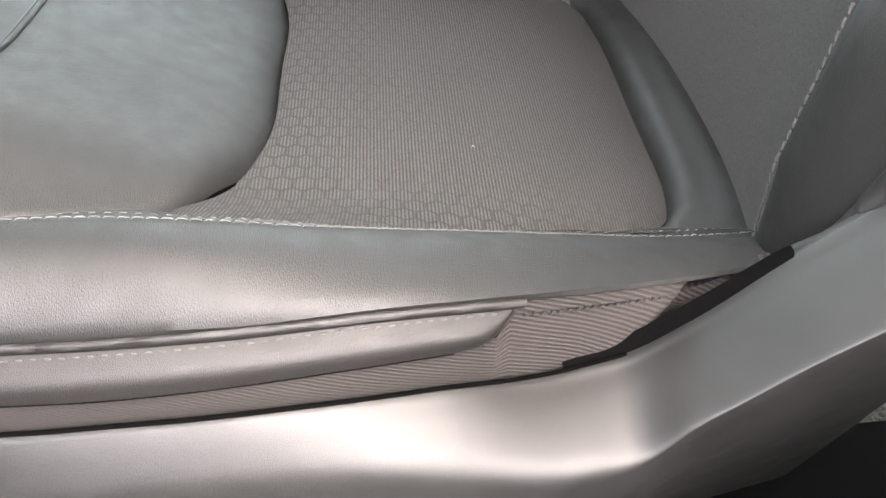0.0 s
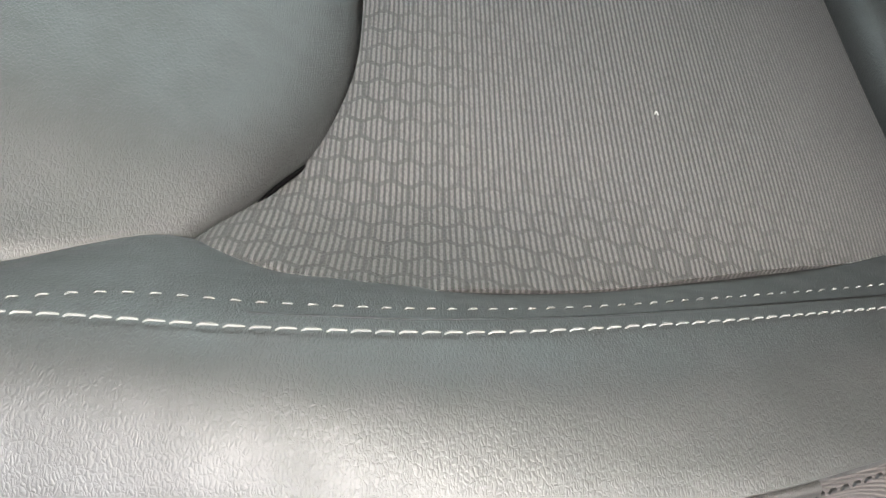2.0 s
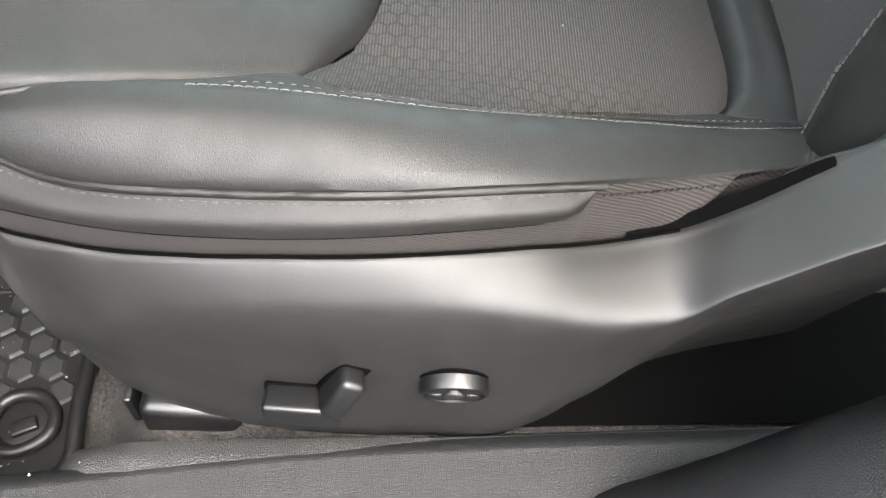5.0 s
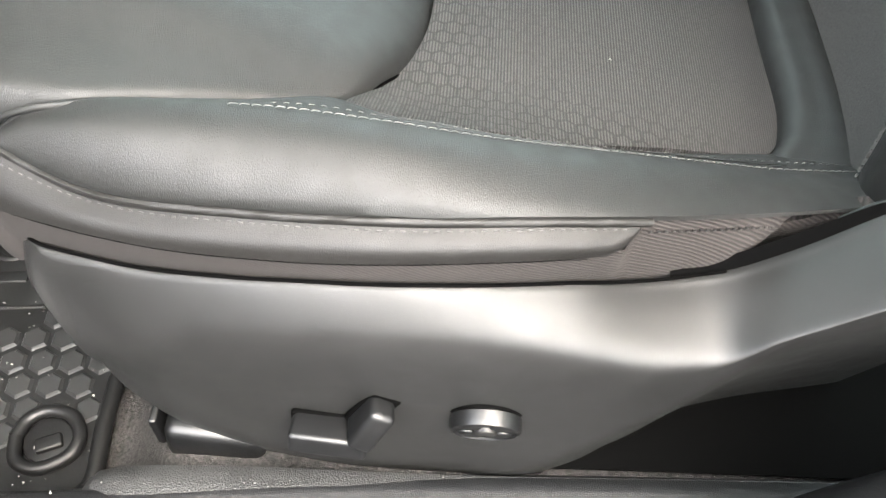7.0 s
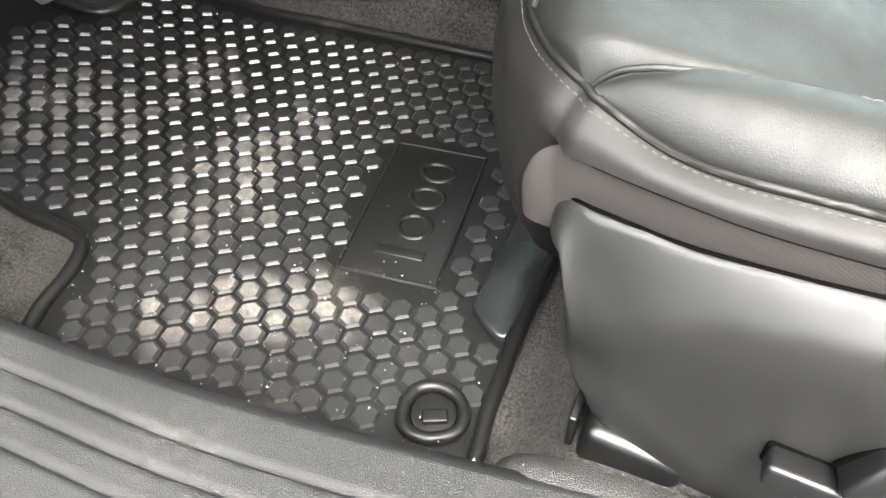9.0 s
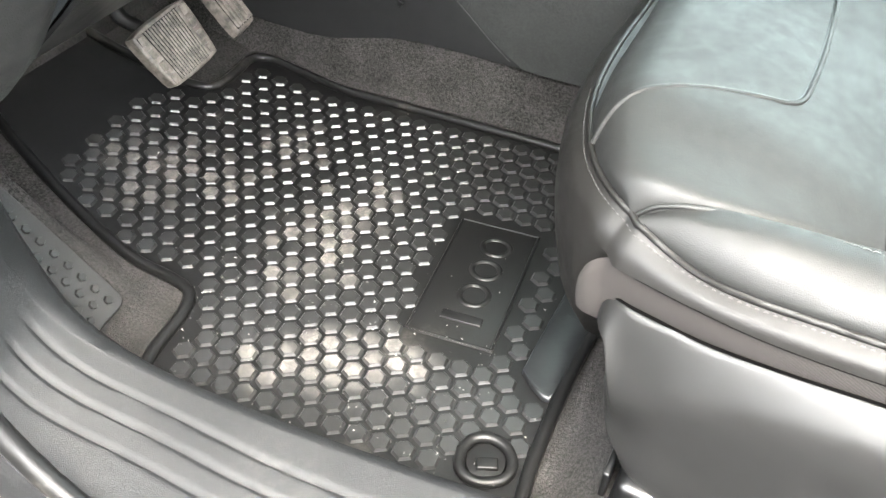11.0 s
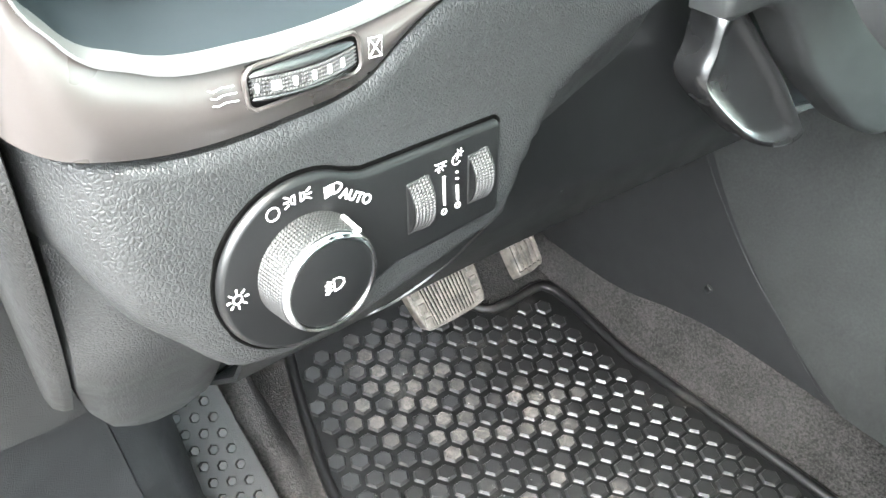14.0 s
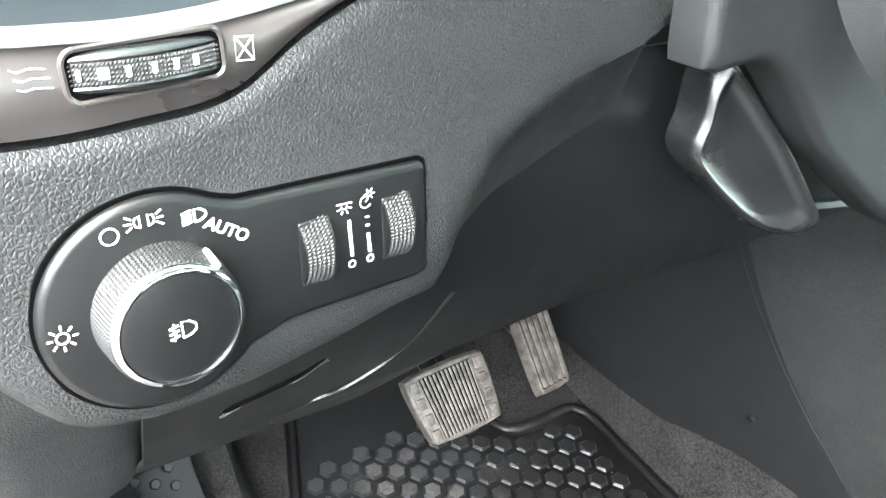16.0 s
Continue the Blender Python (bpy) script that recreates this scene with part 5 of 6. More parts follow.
for y in np.r_[np.linspace(0.1185, 0.15, 16), np.linspace(0.155, 0.36, 34)]:
    x, hi = face_x(y), vent_low(y)
    rows.append([(x - 0.001, y, hi - 0.0044), (x + 0.0028, y, hi - 0.0036), (x + 0.0028, y, hi - 0.0022), (x + 0.0005, y, hi - 0.0012), (x - 0.004, y, hi + 0.0005)])
under(part("vent_rim", loft(rows), SATIN, None, "satin silver vent rim"), dash)
rows = []
for y in np.r_[np.linspace(0.1185, 0.15, 16), np.linspace(0.155, 0.36, 34)]:
    x, hi = face_x(y), vent_low(y)
    rows.append([(x - 0.004, y, hi), (x - 0.018, y, hi + 0.0035), (x - 0.036, y, hi + 0.006), (x - 0.052, y, hi + 0.007), (x - 0.055, y, hi + 0.004)])
under(part("vent_duct", loft(rows), VENTBLUE, None, "blue grey vent moulding"), dash)
# Near black sheet closes the duct, in place of the vent's inner shade.
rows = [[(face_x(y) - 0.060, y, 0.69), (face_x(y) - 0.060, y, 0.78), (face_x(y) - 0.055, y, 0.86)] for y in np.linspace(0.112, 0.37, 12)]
under(part("vent_core", loft(rows), DARK, None, "near black sheet for the shade inside the vent"), dash)
for k in range(4):
    under(part("vent_slat", rbox((0.032, 0.215, 0.004), 0.0015, pose(-0.548, 0.245, 0.735 + 0.021 * k, 0, 14, -5), 2), PLASTIC_DARK), dash)
# left end of the dashboard, and the part below the pad
rows = []
prof = [(-0.540, 0.80), (-0.530, 0.74), (-0.521, 0.69), (-0.528, 0.650), (-0.547, 0.604), (-0.578, 0.548), (-0.623, 0.491), (-0.655, 0.462)]
pr = curve(prof, 48)
rows = [[(x, 0.112, z) for x, z in pr], [(x - 0.001, 0.1085, z) for x, z in pr], [(x - 0.005, 0.1055, z) for x, z in pr], [(x - 0.014, 0.104, z) for x, z in pr], [(x - 0.04, 0.1035, z) for x, z in pr], [(x - 0.12, 0.103, z + 0.01) for x, z in pr], [(x - 0.40, 0.10, z + 0.02) for x, z in pr]]
under(part("end_cap", thicken(loft(rows), 0.002), DASH_SIDE, None, "black plastic dashboard end cap"), dash)
rows = []
for z in np.linspace(0.70, 0.352, 30):
    xf = smoothed([0.352, 0.39, 0.46, 0.49, 0.565, 0.62, 0.70], [-0.735, -0.690, -0.632, -0.612, -0.556, -0.545, -0.537], z)
    yr = smoothed([0.352, 0.40, 0.48, 0.56, 0.70], [0.172, 0.190, 0.198, 0.205, 0.21], z)
    yl = smoothed([0.352, 0.40, 0.46, 0.50, 0.70], [0.150, 0.132, 0.118, 0.1135, 0.1135], z)
    rows.append([(q[0], q[1], z) for q in curve([(xf - 0.20, yl), (xf - 0.06, yl), (xf - 0.012, yl + 0.002), (xf, yl + 0.016), (xf + 0.002, (yl + yr) / 2), (xf - 0.002, yr - 0.006), (xf - 0.03, yr + 0.002), (xf - 0.12, yr + 0.01)], 26)])
under(part("lower_corner", loft(rows), DASH, None, "grained black lower dashboard corner"), dash)
rows = []
for y in np.linspace(0.19, 0.80, 30):
    k = max(0.0, min(1.0, (y - 0.32) / 0.12))
    k = k * k * (3 - 2 * k)
    zb = 0.405 + 0.085 * k
    xb = -0.684 + 0.07 * k
    xt, zt = face_x(min(y, 0.44)) - 0.03, 0.572 - 0.02 * k
    rows.append([(xt - 0.004, y, zt + 0.10), (xt, y, zt), (xt * 0.5 + xb * 0.5 + 0.008, y, zt * 0.5 + zb * 0.5 - 0.012), (xb, y, zb), (xb - 0.006, y, zb - 0.001), (xb - 0.20, y, zb + 0.04)])
under(part("knee_panel", thicken(loft(rows), -0.003), PLASTIC_DARK, None, "smooth black knee panel"), dash)
under(part("panel_seam", tube(curve([(-0.632, 0.262, 0.452), (-0.607, 0.277, 0.478), (-0.604, 0.297, 0.482), (-0.594, 0.326, 0.502), (-0.566, 0.340, 0.547)], 24), 0.0012, 6), PLASTIC_DARK, None, "seam in the knee panel"), dash)
rows = []
for y in np.linspace(0.10, 1.5, 30):
    rows.append([(q[0], y, q[1]) for q in curve([(-0.62, 0.78), (-0.555, 0.80), (-0.55, 0.83), (-0.60, 0.87), (-0.80, 0.90), (-1.2, 0.88)], 16)])
under(part("dash_top", thicken(loft(rows), -0.004), DASH, None, "black dashboard top"), dash)
under(part("dash_core", rbox((0.25, 0.90, 0.20), 0.02, pose(-0.72, 0.99, 0.66)), DASH, None, "black dashboard body"), dash)

# Black tube on the panel stands in for the slot's shaded inside.
under(part("pull_slot", tube(curve([(-0.583, 0.226, 0.507), (-0.583, 0.243, 0.511), (-0.581, 0.262, 0.516), (-0.577, 0.276, 0.524)], 20), [0.0006 + 0.0013 * math.sin(math.pi * k / 19) ** 0.7 for k in range(20)], 8), DARK, None, "black tube for the shade in the knee panel's finger slot"), dash)
under(part("slot_lip", tube(curve([(-0.587, 0.225, 0.502), (-0.588, 0.244, 0.506), (-0.585, 0.264, 0.511), (-0.578, 0.278, 0.522)], 20), 0.0012, 6), PLASTIC_DARK, None, "rounded lip below the slot"), dash)
under(part("panel_seam", tube(curve([(-0.690, 0.199, 0.404), (-0.655, 0.203, 0.440), (-0.615, 0.208, 0.482), (-0.580, 0.214, 0.530)], 20), 0.0011, 6), DARK, None, "dark seam beside the knee panel"), dash)

# ---- controls on the dashboard ----
FM = Matrix(((-0.0995, 0, 0.995, -0.507), (0.995, 0, 0.0995, 0.184), (0, 1, 0, 0), (0, 0, 0, 1)))


def on_dash(y, z, out=0.0):
    """A point of the dashboard's face, out metres proud of it."""
    return Vector((face_x(y), y, z)) + Vector((0.995, 0.0995, 0)) * out


def dash_pose(y, z, out=0.0, turn=0.0):
    m = FM.copy()
    m.translation = on_dash(y, z, out)
    return m @ pose(0, 0, 0, 0, 0, turn)


def marks(strokes, name, parent, out, r=0.00032, base=None, label="white printed symbol"):
    """Thin raised lines: strokes of (y, z) points on the dashboard's face, or in base's own plane."""
    bm = bmesh.new()
    for st in strokes:
        pts = [base @ Vector((a, b, out)) if base else on_dash(a, b, out) for a, b in st]
        tube(pts, r, 5, bm)
    return part(name, bm, WHITE, None, label)


def ring_pts(cx, cy, r, a0=0.0, a1=360.0, n=22):
    return [(cx + r * math.cos(radians(a)), cy + r * math.sin(radians(a))) for a in np.linspace(a0, a1, n)]


hs = empty("headlight_switch", "black headlight switch panel with a grey knurled knob and white symbols", "light switch", tuple(on_dash(0.2, 0.62)))
KC = (0.1965, 0.6155)
arc = [(KC[0] + 0.0372 * math.cos(radians(a)), KC[1] + 0.0372 * math.sin(radians(a))) for a in np.linspace(58, 317, 44)]
plate_o = arc + [(0.2305, 0.5915), (0.2385, 0.5945)] + [(0.2930 + 0.004 * math.cos(radians(a)), 0.5985 + 0.004 * math.sin(radians(a))) for a in range(-90, 1, 15)] + [(0.2930 + 0.004 * math.cos(radians(a)), 0.6372 + 0.004 * math.sin(radians(a))) for a in range(0, 91, 15)] + [(0.236, 0.6435), (0.2245, 0.6440), (0.220, 0.6455)]
flat = [((y - 0.184) / 0.995, z) for y, z in plate_o]
under(part("switch_bezel", slab(flat, 0.008, 0.0026, FM @ Matrix.Translation((0, 0, 0.0042)), 3), PLASTIC_DARK, None, "smooth black switch plate"), hs)
gap = [((KC[0] - 0.184 + (y - KC[0]) * 1.03) / 0.995 if y < 0.23 else (y - 0.184 + (0.0014 if y > 0.28 else 0)) / 0.995, z + (0.0012 if z > 0.63 else -0.0012 if z < 0.6 else 0)) for y, z in plate_o]
under(part("bezel_gap", slab(gap, 0.006, 0.0, FM @ Matrix.Translation((0, 0, 0.0012))), DARK), hs)
kp = dash_pose(*KC, 0.0042)
knurl = []
n = 96
prof = [(0.0222, 0.0), *[(0.0222 - 0.0010 * k / 16, 0.0006 + 0.0122 * k / 16) for k in range(17)], (0.0206, 0.0136)]
for i, (r, h) in enumerate(prof):
    ring = []
    for k in range(2 * n):
        rr = r + (0.00022 if k % 2 and i % 2 else -0.00018) * (0 < i < len(prof) - 1)
        ring.append(kp @ Vector((rr * math.cos(math.pi * k / n), rr * math.sin(math.pi * k / n), h)))
    knurl.append(ring)
knob = under(part("knob", loft(knurl, True), GREY_KNOB, None, "grey knurled rotary knob", False), hs)
sub(part("knob_chrome", lathe([(0.0207, 0.0132), (0.0207, 0.0146), (0.0197, 0.0158), (0.0186, 0.0160), (0.0183, 0.0150)], 60, kp), CHROME, None, "chrome ring"), knob)
sub(part("knob_face", lathe([(0.0184, 0.0148), (0.0181, 0.0156), (0.0165, 0.0160), (0.0, 0.0162)], 60, kp), PLASTIC_DARK, None, "black push button face"), knob)
sub(part("knob_pointer", rbox((0.0030, 0.0022, 0.011), 0.0006, kp @ pose(0, 0, 0, 0, 0, 50) @ Matrix.Translation((0.0214, 0, 0.0090)) @ pose(0, 0, 0, 0, -5, 0)), WHITE, None, "white pointer"), knob)


def around(a, r=0.0305):
    return KC[0] + r * math.cos(radians(a)), KC[1] + r * math.sin(radians(a))


cy, cz = around(113)
under(marks([ring_pts(cy, cz, 0.0026)], "off_mark", hs, 0.0044), hs)
cy, cz = around(95)
lamp = lambda s, y, z, w: [[(y + s * 0.0006, z - 0.0019), (y + s * 0.0006, z + 0.0019), (y + s * 0.0020, z + 0.0013), (y + s * 0.0024, z), (y + s * 0.0020, z - 0.0013), (y + s * 0.0006, z - 0.0019)]] + [[(y + s * a, z + b), (y + s * c, z + d)] for a, b, c, d in w]
rays_ = ((0.0032, 0.0, 0.0052, 0.0), (0.0030, 0.0012, 0.0048, 0.0024), (0.0030, -0.0012, 0.0048, -0.0024))
under(marks(lamp(-1, cy + 0.0005, cz, rays_)[:], "sidelight_mark", hs, 0.0044), hs)
under(marks(lamp(1, cy + 0.0018, cz, rays_)[:], "sidelight_mark", hs, 0.0044), hs)


def headlamp(y, z, s=1.0):
    body = [(y, z - 0.0026 * s), (y, z + 0.0026 * s), (y + 0.0022 * s, z + 0.0024 * s), (y + 0.0042 * s, z + 0.0012 * s), (y + 0.0046 * s, z), (y + 0.0042 * s, z - 0.0012 * s), (y + 0.0022 * s, z - 0.0024 * s), (y, z - 0.0026 * s)]
    return [body] + [[(y - 0.0012 * s, z + q * s), (y - 0.0050 * s, z + (q - 0.0008) * s)] for q in (0.0024, 0.0009, -0.0006, -0.0021)]


cy, cz = around(66)
under(marks(headlamp(cy + 0.0012, cz, 0.80), "headlamp_mark", hs, 0.0044, 0.0004), hs)
sy, sz = around(180)
sun_m = [ring_pts(sy, sz, 0.0018)] + [[(sy + 0.0028 * math.cos(radians(a)), sz + 0.0028 * math.sin(radians(a))), (sy + 0.0044 * math.cos(radians(a)), sz + 0.0044 * math.sin(radians(a)))] for a in range(0, 360, 45)]
under(marks(sun_m, "lamp_mark", hs, 0.0044, 0.00036), hs)
fog = [[(-0.0002, -0.0028), (-0.0002, 0.0028), (0.0022, 0.0024), (0.0040, 0.0010), (0.0040, -0.0010), (0.0022, -0.0024), (-0.0002, -0.0028)], [(-0.0012, 0.0020), (-0.0042, 0.0012)], [(-0.0012, 0.0002), (-0.0042, -0.0006)], [(-0.0012, -0.0016), (-0.0042, -0.0024)], [(-0.0026, 0.0028), (-0.0030, 0.0010), (-0.0024, -0.0006), (-0.0030, -0.0030)]]
sub(marks(fog, "fog_lamp_mark", hs, 0.0164, 0.00034, kp), knob)


def lettering(text, size, m, name, parent, label):
    c = bpy.data.curves.new(name, "FONT")
    c.body, c.size, c.extrude, c.offset = text, size, 0.00015, size * 0.018
    c.align_x, c.align_y = "CENTER", "CENTER"
    tmp = bpy.data.objects.new("tmp", c)
    scene.collection.objects.link(tmp)
    me = bpy.data.meshes.new_from_object(tmp.evaluated_get(bpy.context.evaluated_depsgraph_get()))
    bpy.data.objects.remove(tmp)
    me.materials.clear()
    me.materials.append(WHITE)
    me.transform(m)
    ob = tagged(new(name, me), label=label)
    return under(ob, parent)


ay, az = around(41, 0.0308)
lettering("AUTO", 0.0057, dash_pose(ay, az, 0.0044, -34), "lettering", hs, "white lettering AUTO")


def thumb(yc, zc):
    """A knurled thumb wheel in its slot, turning about the car's length."""
    under(part("wheel_slot", rbox((0.0122, 0.0245, 0.002), 0.0009, dash_pose(yc, zc, 0.0040)), PLASTIC_DARK), hs)
    c = on_dash(yc - 0.0002, zc, -0.0066)
    rows = []
    for k in range(49):
        a = radians(-58 + 116 * k / 48)
        row = []
        for j in range(13):
            r = 0.0165 + (0.00030 if j % 2 and k % 2 else -0.00022)
            row.append(c + Vector((0.995, 0.0995, 0)) * (r * math.cos(a)) + Vector((0, 1, 0)) * (-0.0052 + 0.0100 * j / 12) + Vector((0, 0, 1)) * (r * math.sin(a)))
        rows.append(row)
    tw = under(part("thumb_wheel", loft(rows), GREY_KNOB, None, "dark knurled thumb wheel", False), hs)
    for s in (-1, 1):
        fan = slab(ring_pts(0, 0, 0.0160, -58, 58, 20) + [(0, 0)], 0.0012, 0.0, Matrix(((0.995, 0, 0, c.x), (0.0995, 0, s, c.y + s * 0.0056), (0, 1, 0, c.z), (0, 0, 0, 1))))
        sub(part("wheel_cheek", fan, PLASTIC_DARK), tw)


thumb(0.2500, 0.6185)
thumb(0.2830, 0.6190)
under(marks([[(0.2635, 0.6265), (0.2640, 0.6125)]], "bright_bar", hs, 0.0044, 0.0007), hs)
under(marks([ring_pts(0.2638, 0.6092, 0.0013)], "bright_ring", hs, 0.0044), hs)
under(marks([[(0.2710, 0.6195), (0.2714, 0.6122)]], "dim_bar", hs, 0.0044, 0.0007), hs)
under(marks([[(0.2708, 0.6262), (0.2708, 0.6258)], [(0.2709, 0.6230), (0.2709, 0.6226)]], "dim_dots", hs, 0.0044, 0.0008), hs)
under(marks([ring_pts(0.2714, 0.6092, 0.0013)], "dim_ring", hs, 0.0044), hs)
under(marks([ring_pts(0.2620, 0.6325, 0.0012, 180, 360, 10), [(0.2590, 0.6335), (0.2650, 0.6332)]] + [[(0.2620 + 0.0018 * math.cos(radians(a)), 0.6322 + 0.0018 * math.sin(radians(a))), (0.2620 + 0.0030 * math.cos(radians(a)), 0.6322 + 0.0030 * math.sin(radians(a)))] for a in (200, 245, 295, 340)], "roof_lamp_mark", hs, 0.0044, 0.00028), hs)
under(marks([ring_pts(0.2705, 0.6318, 0.0022, 60, 330, 16), ring_pts(0.2722, 0.6345, 0.0009), [(0.2705, 0.6318), (0.2716, 0.6330)]] + [[(0.2722 + 0.0014 * math.cos(radians(a)), 0.6345 + 0.0014 * math.sin(radians(a))), (0.2722 + 0.0021 * math.cos(radians(a)), 0.6345 + 0.0021 * math.sin(radians(a)))] for a in range(0, 360, 60)], "dial_lamp_mark", hs, 0.0044, 0.00026), hs)

# knurled wheel of the vent
vw = empty("vent_wheel", "black knurled vent wheel with white dots in a grey surround", "thumb wheel", tuple(on_dash(0.203, 0.692)))
so = rrect(0.0432, 0.0134, 0.0038)
under(part("wheel_slot", slab(so, 0.003, 0.0, dash_pose(0.2035, 0.6915, 0.0046, 1.5)), DARK), vw)
fp = [dash_pose(0.2035, 0.6915, 0.0046, 1.5) @ Vector((a * 1.03, b * 1.09, 0)) for a, b in so]
under(part("slot_frame", tube([*fp, fp[0]], 0.0009, 6, cap=False), TRIM), vw)
c = on_dash(0.2035, 0.6915, -0.0410)
rows = []
for k in range(81):
    a = radians(-25 + 50 * k / 80)
    row = []
    for j in range(11):
        r = 0.0500 + (0.00030 if j % 2 and k % 2 else -0.00022)
        row.append(c + Vector((0.995, 0.0995, 0)) * (r * math.cos(a)) + Vector((-0.0995, 0.995, 0)) * (r * math.sin(a)) + Vector((0, 0, 1)) * (-0.0032 + 0.0064 * j / 10))
    rows.append(row)
tread = under(part("wheel_tread", loft(rows), PLASTIC, None, "black knurled tread", False), vw)
for s in (-1, 1):
    rows = []
    for a in np.linspace(-25, 25, 40):
        d = Vector((0.995, 0.0995, 0)) * math.cos(radians(a)) + Vector((-0.0995, 0.995, 0)) * math.sin(radians(a))
        rows.append([c + d * r + Vector((0, 0, z * s)) for r, z in ((0.0498, 0.0033), (0.0500, 0.0040), (0.0494, 0.0050), (0.0478, 0.0060), (0.0450, 0.0064))])
    under(part("wheel_cheek", loft(rows), GLOSS, None, "shiny black cheek"), vw)
for i, (a, w) in enumerate(((-21.8, 0.0013), (-14.6, 0.0032), (-7.2, 0.0015), (0.7, 0.0015), (7.9, 0.0016), (15, 0.0017))):
    m = Matrix.Translation(c) @ Matrix(((0.995, -0.0995, 0, 0), (0.0995, 0.995, 0, 0), (0, 0, 1, 0), (0, 0, 0, 1))) @ pose(0, 0, 0, 0, 0, a) @ Matrix.Translation((0.0501, 0, 0))
    sub(part("wheel_dot", rbox((0.001, w, 0.0032), 0.0004, m, 2), WHITE, None, "white dot"), tread)
under(marks([[(0.1690, 0.6955), (0.1705, 0.6945), (0.1735, 0.6952), (0.1775, 0.6945)], [(0.1695, 0.6928), (0.1712, 0.6920), (0.1740, 0.6926), (0.1782, 0.6920)], [(0.1698, 0.6902), (0.1716, 0.6895), (0.1742, 0.6900), (0.1785, 0.6893)]], "air_mark", vw, 0.0048, 0.00021), vw)
under(marks([[(0.2292, 0.6885), (0.2348, 0.6880), (0.2350, 0.6950), (0.2294, 0.6955), (0.2292, 0.6885), (0.2350, 0.6950)], [(0.2294, 0.6955), (0.2348, 0.6880)]], "closed_mark", vw, 0.0048, 0.00030), vw)

# ---- steering column and wheel ----
column = empty("steering_column", "black plastic steering column shroud with its lever", "steering column", (-0.5, 0.53, 0.65))
so_ = curve([(0.424, 0.80), (0.421, 0.70), (0.421, 0.659), (0.433, 0.6575), (0.452, 0.6585), (0.464, 0.655), (0.475, 0.645), (0.491, 0.627), (0.508, 0.608), (0.532, 0.588), (0.554, 0.571), (0.580, 0.552), (0.62, 0.535), (0.66, 0.545), (0.69, 0.60), (0.70, 0.70), (0.69, 0.80)], 70)
MX = Matrix(((0, 0, 1, -0.500), (1, 0, 0, 0), (0, 1, 0, 0), (0, 0, 0, 1)))
under(part("shroud", slab(so_, 0.024, 0.006, MX, 4), SHROUD, None, "grained black shroud"), column)
ax_ = Matrix(((0, -math.sin(0.60), math.cos(0.60), -0.3335), (1, 0, 0, 0.52), (0, math.cos(0.60), math.sin(0.60), 0.7764), (0, 0, 0, 1)))
under(part("column_collar", lathe([(0.058, -0.17), (0.055, -0.12), (0.052, -0.085), (0.050, -0.060), (0.046, -0.054), (0.03, -0.050), (0.0, -0.050)], 60, ax_), SHROUD, None, "round black column collar"), column)
rows = []
for x in np.linspace(-0.60, -0.565, 6):
    poly = [(0.385, 0.560), (0.40, 0.566), (0.43, 0.570), (0.49, 0.574), (0.60, 0.545), (0.70, 0.53)]
    rows.append([(x, q[0], q[1] + 0.3 * (x + 0.53)) for q in curve(poly, 20)])
back = [[(-0.60 - 0.02 * math.sin(3 * y), y, z) for z in (0.52, 0.60, 0.70, 0.80)] for y in np.linspace(0.34, 0.80, 12)]
rows_ = []
for y in np.linspace(0.42, 1.05, 24):
    zz = 0.545 - 0.20 * max(0.0, y - 0.55)
    rows_.append([(-0.60, y, zz + 0.20), (-0.575, y, zz + 0.02), (-0.578, y, zz), (-0.60, y, zz - 0.004), (-0.70, y, zz + 0.01)])
under(part("ledge", tube(curve([(-0.606, 0.425, 0.508), (-0.600, 0.450, 0.5165), (-0.598, 0.50, 0.5235), (-0.600, 0.56, 0.5275)], 24), [0.0015 + 0.0035 * math.sin(math.pi * (k + 2) / 27) for k in range(24)], 10), GLOSS, None, "shiny black ledge below the lever"), column)
under(part("bolster_edge", thicken(loft(rows_), 0.003), PLASTIC_DARK, None, "black edge of the knee bolster"), column)
under(part("column_back", loft(back), PLASTIC_DARK, None, "dark panel behind the lever"), column)
under(part("lower_cover", thicken(loft(rows), 0.004), PLASTIC_DARK, None, "smooth black lower cover"), column)
lo = curve([(0.473, 0.652), (0.466, 0.640), (0.462, 0.622), (0.4575, 0.609), (0.4595, 0.600), (0.469, 0.587), (0.483, 0.572), (0.495, 0.5625), (0.509, 0.5595), (0.519, 0.5625), (0.522, 0.568), (0.516, 0.582), (0.506, 0.602), (0.497, 0.617), (0.488, 0.631), (0.479, 0.645), (0.473, 0.652)], 72)[:-1]
rings = []
for sc_, ox, sh_ in ((1.0, -0.016, 0.0), (1.0, -0.002, 0.0), (0.985, 0.0015, 0.0), (0.93, 0.0040, -0.0005), (0.86, 0.0045, -0.0015), (0.78, 0.0025, -0.0030), (0.66, 0.0012, -0.0040), (0.3, 0.0012, -0.0040), (0.001, 0.0012, -0.0040)):
    lq = [(0.489 + (y - 0.489) * sc_ + sh_, 0.604 + (z - 0.604) * sc_ + sh_ * 0.7) for y, z in lo]
    rings.append([(-0.654 + 0.44 * y - 0.142 * z + ox, y, z) for y, z in lq])
under(part("lever", loft(rings, True), GLOSS, None, "glossy black lever with a hollow"), column)

wheel = empty("steering_wheel", "black leather steering wheel with satin trim on its spoke", "steering wheel", (-0.3335, 0.52, 0.776))
UP = Vector((-math.sin(0.60), 0, math.cos(0.60)))
SIDE = Vector((0, 1, 0))
OUT = Vector((math.cos(0.60), 0, math.sin(0.60)))
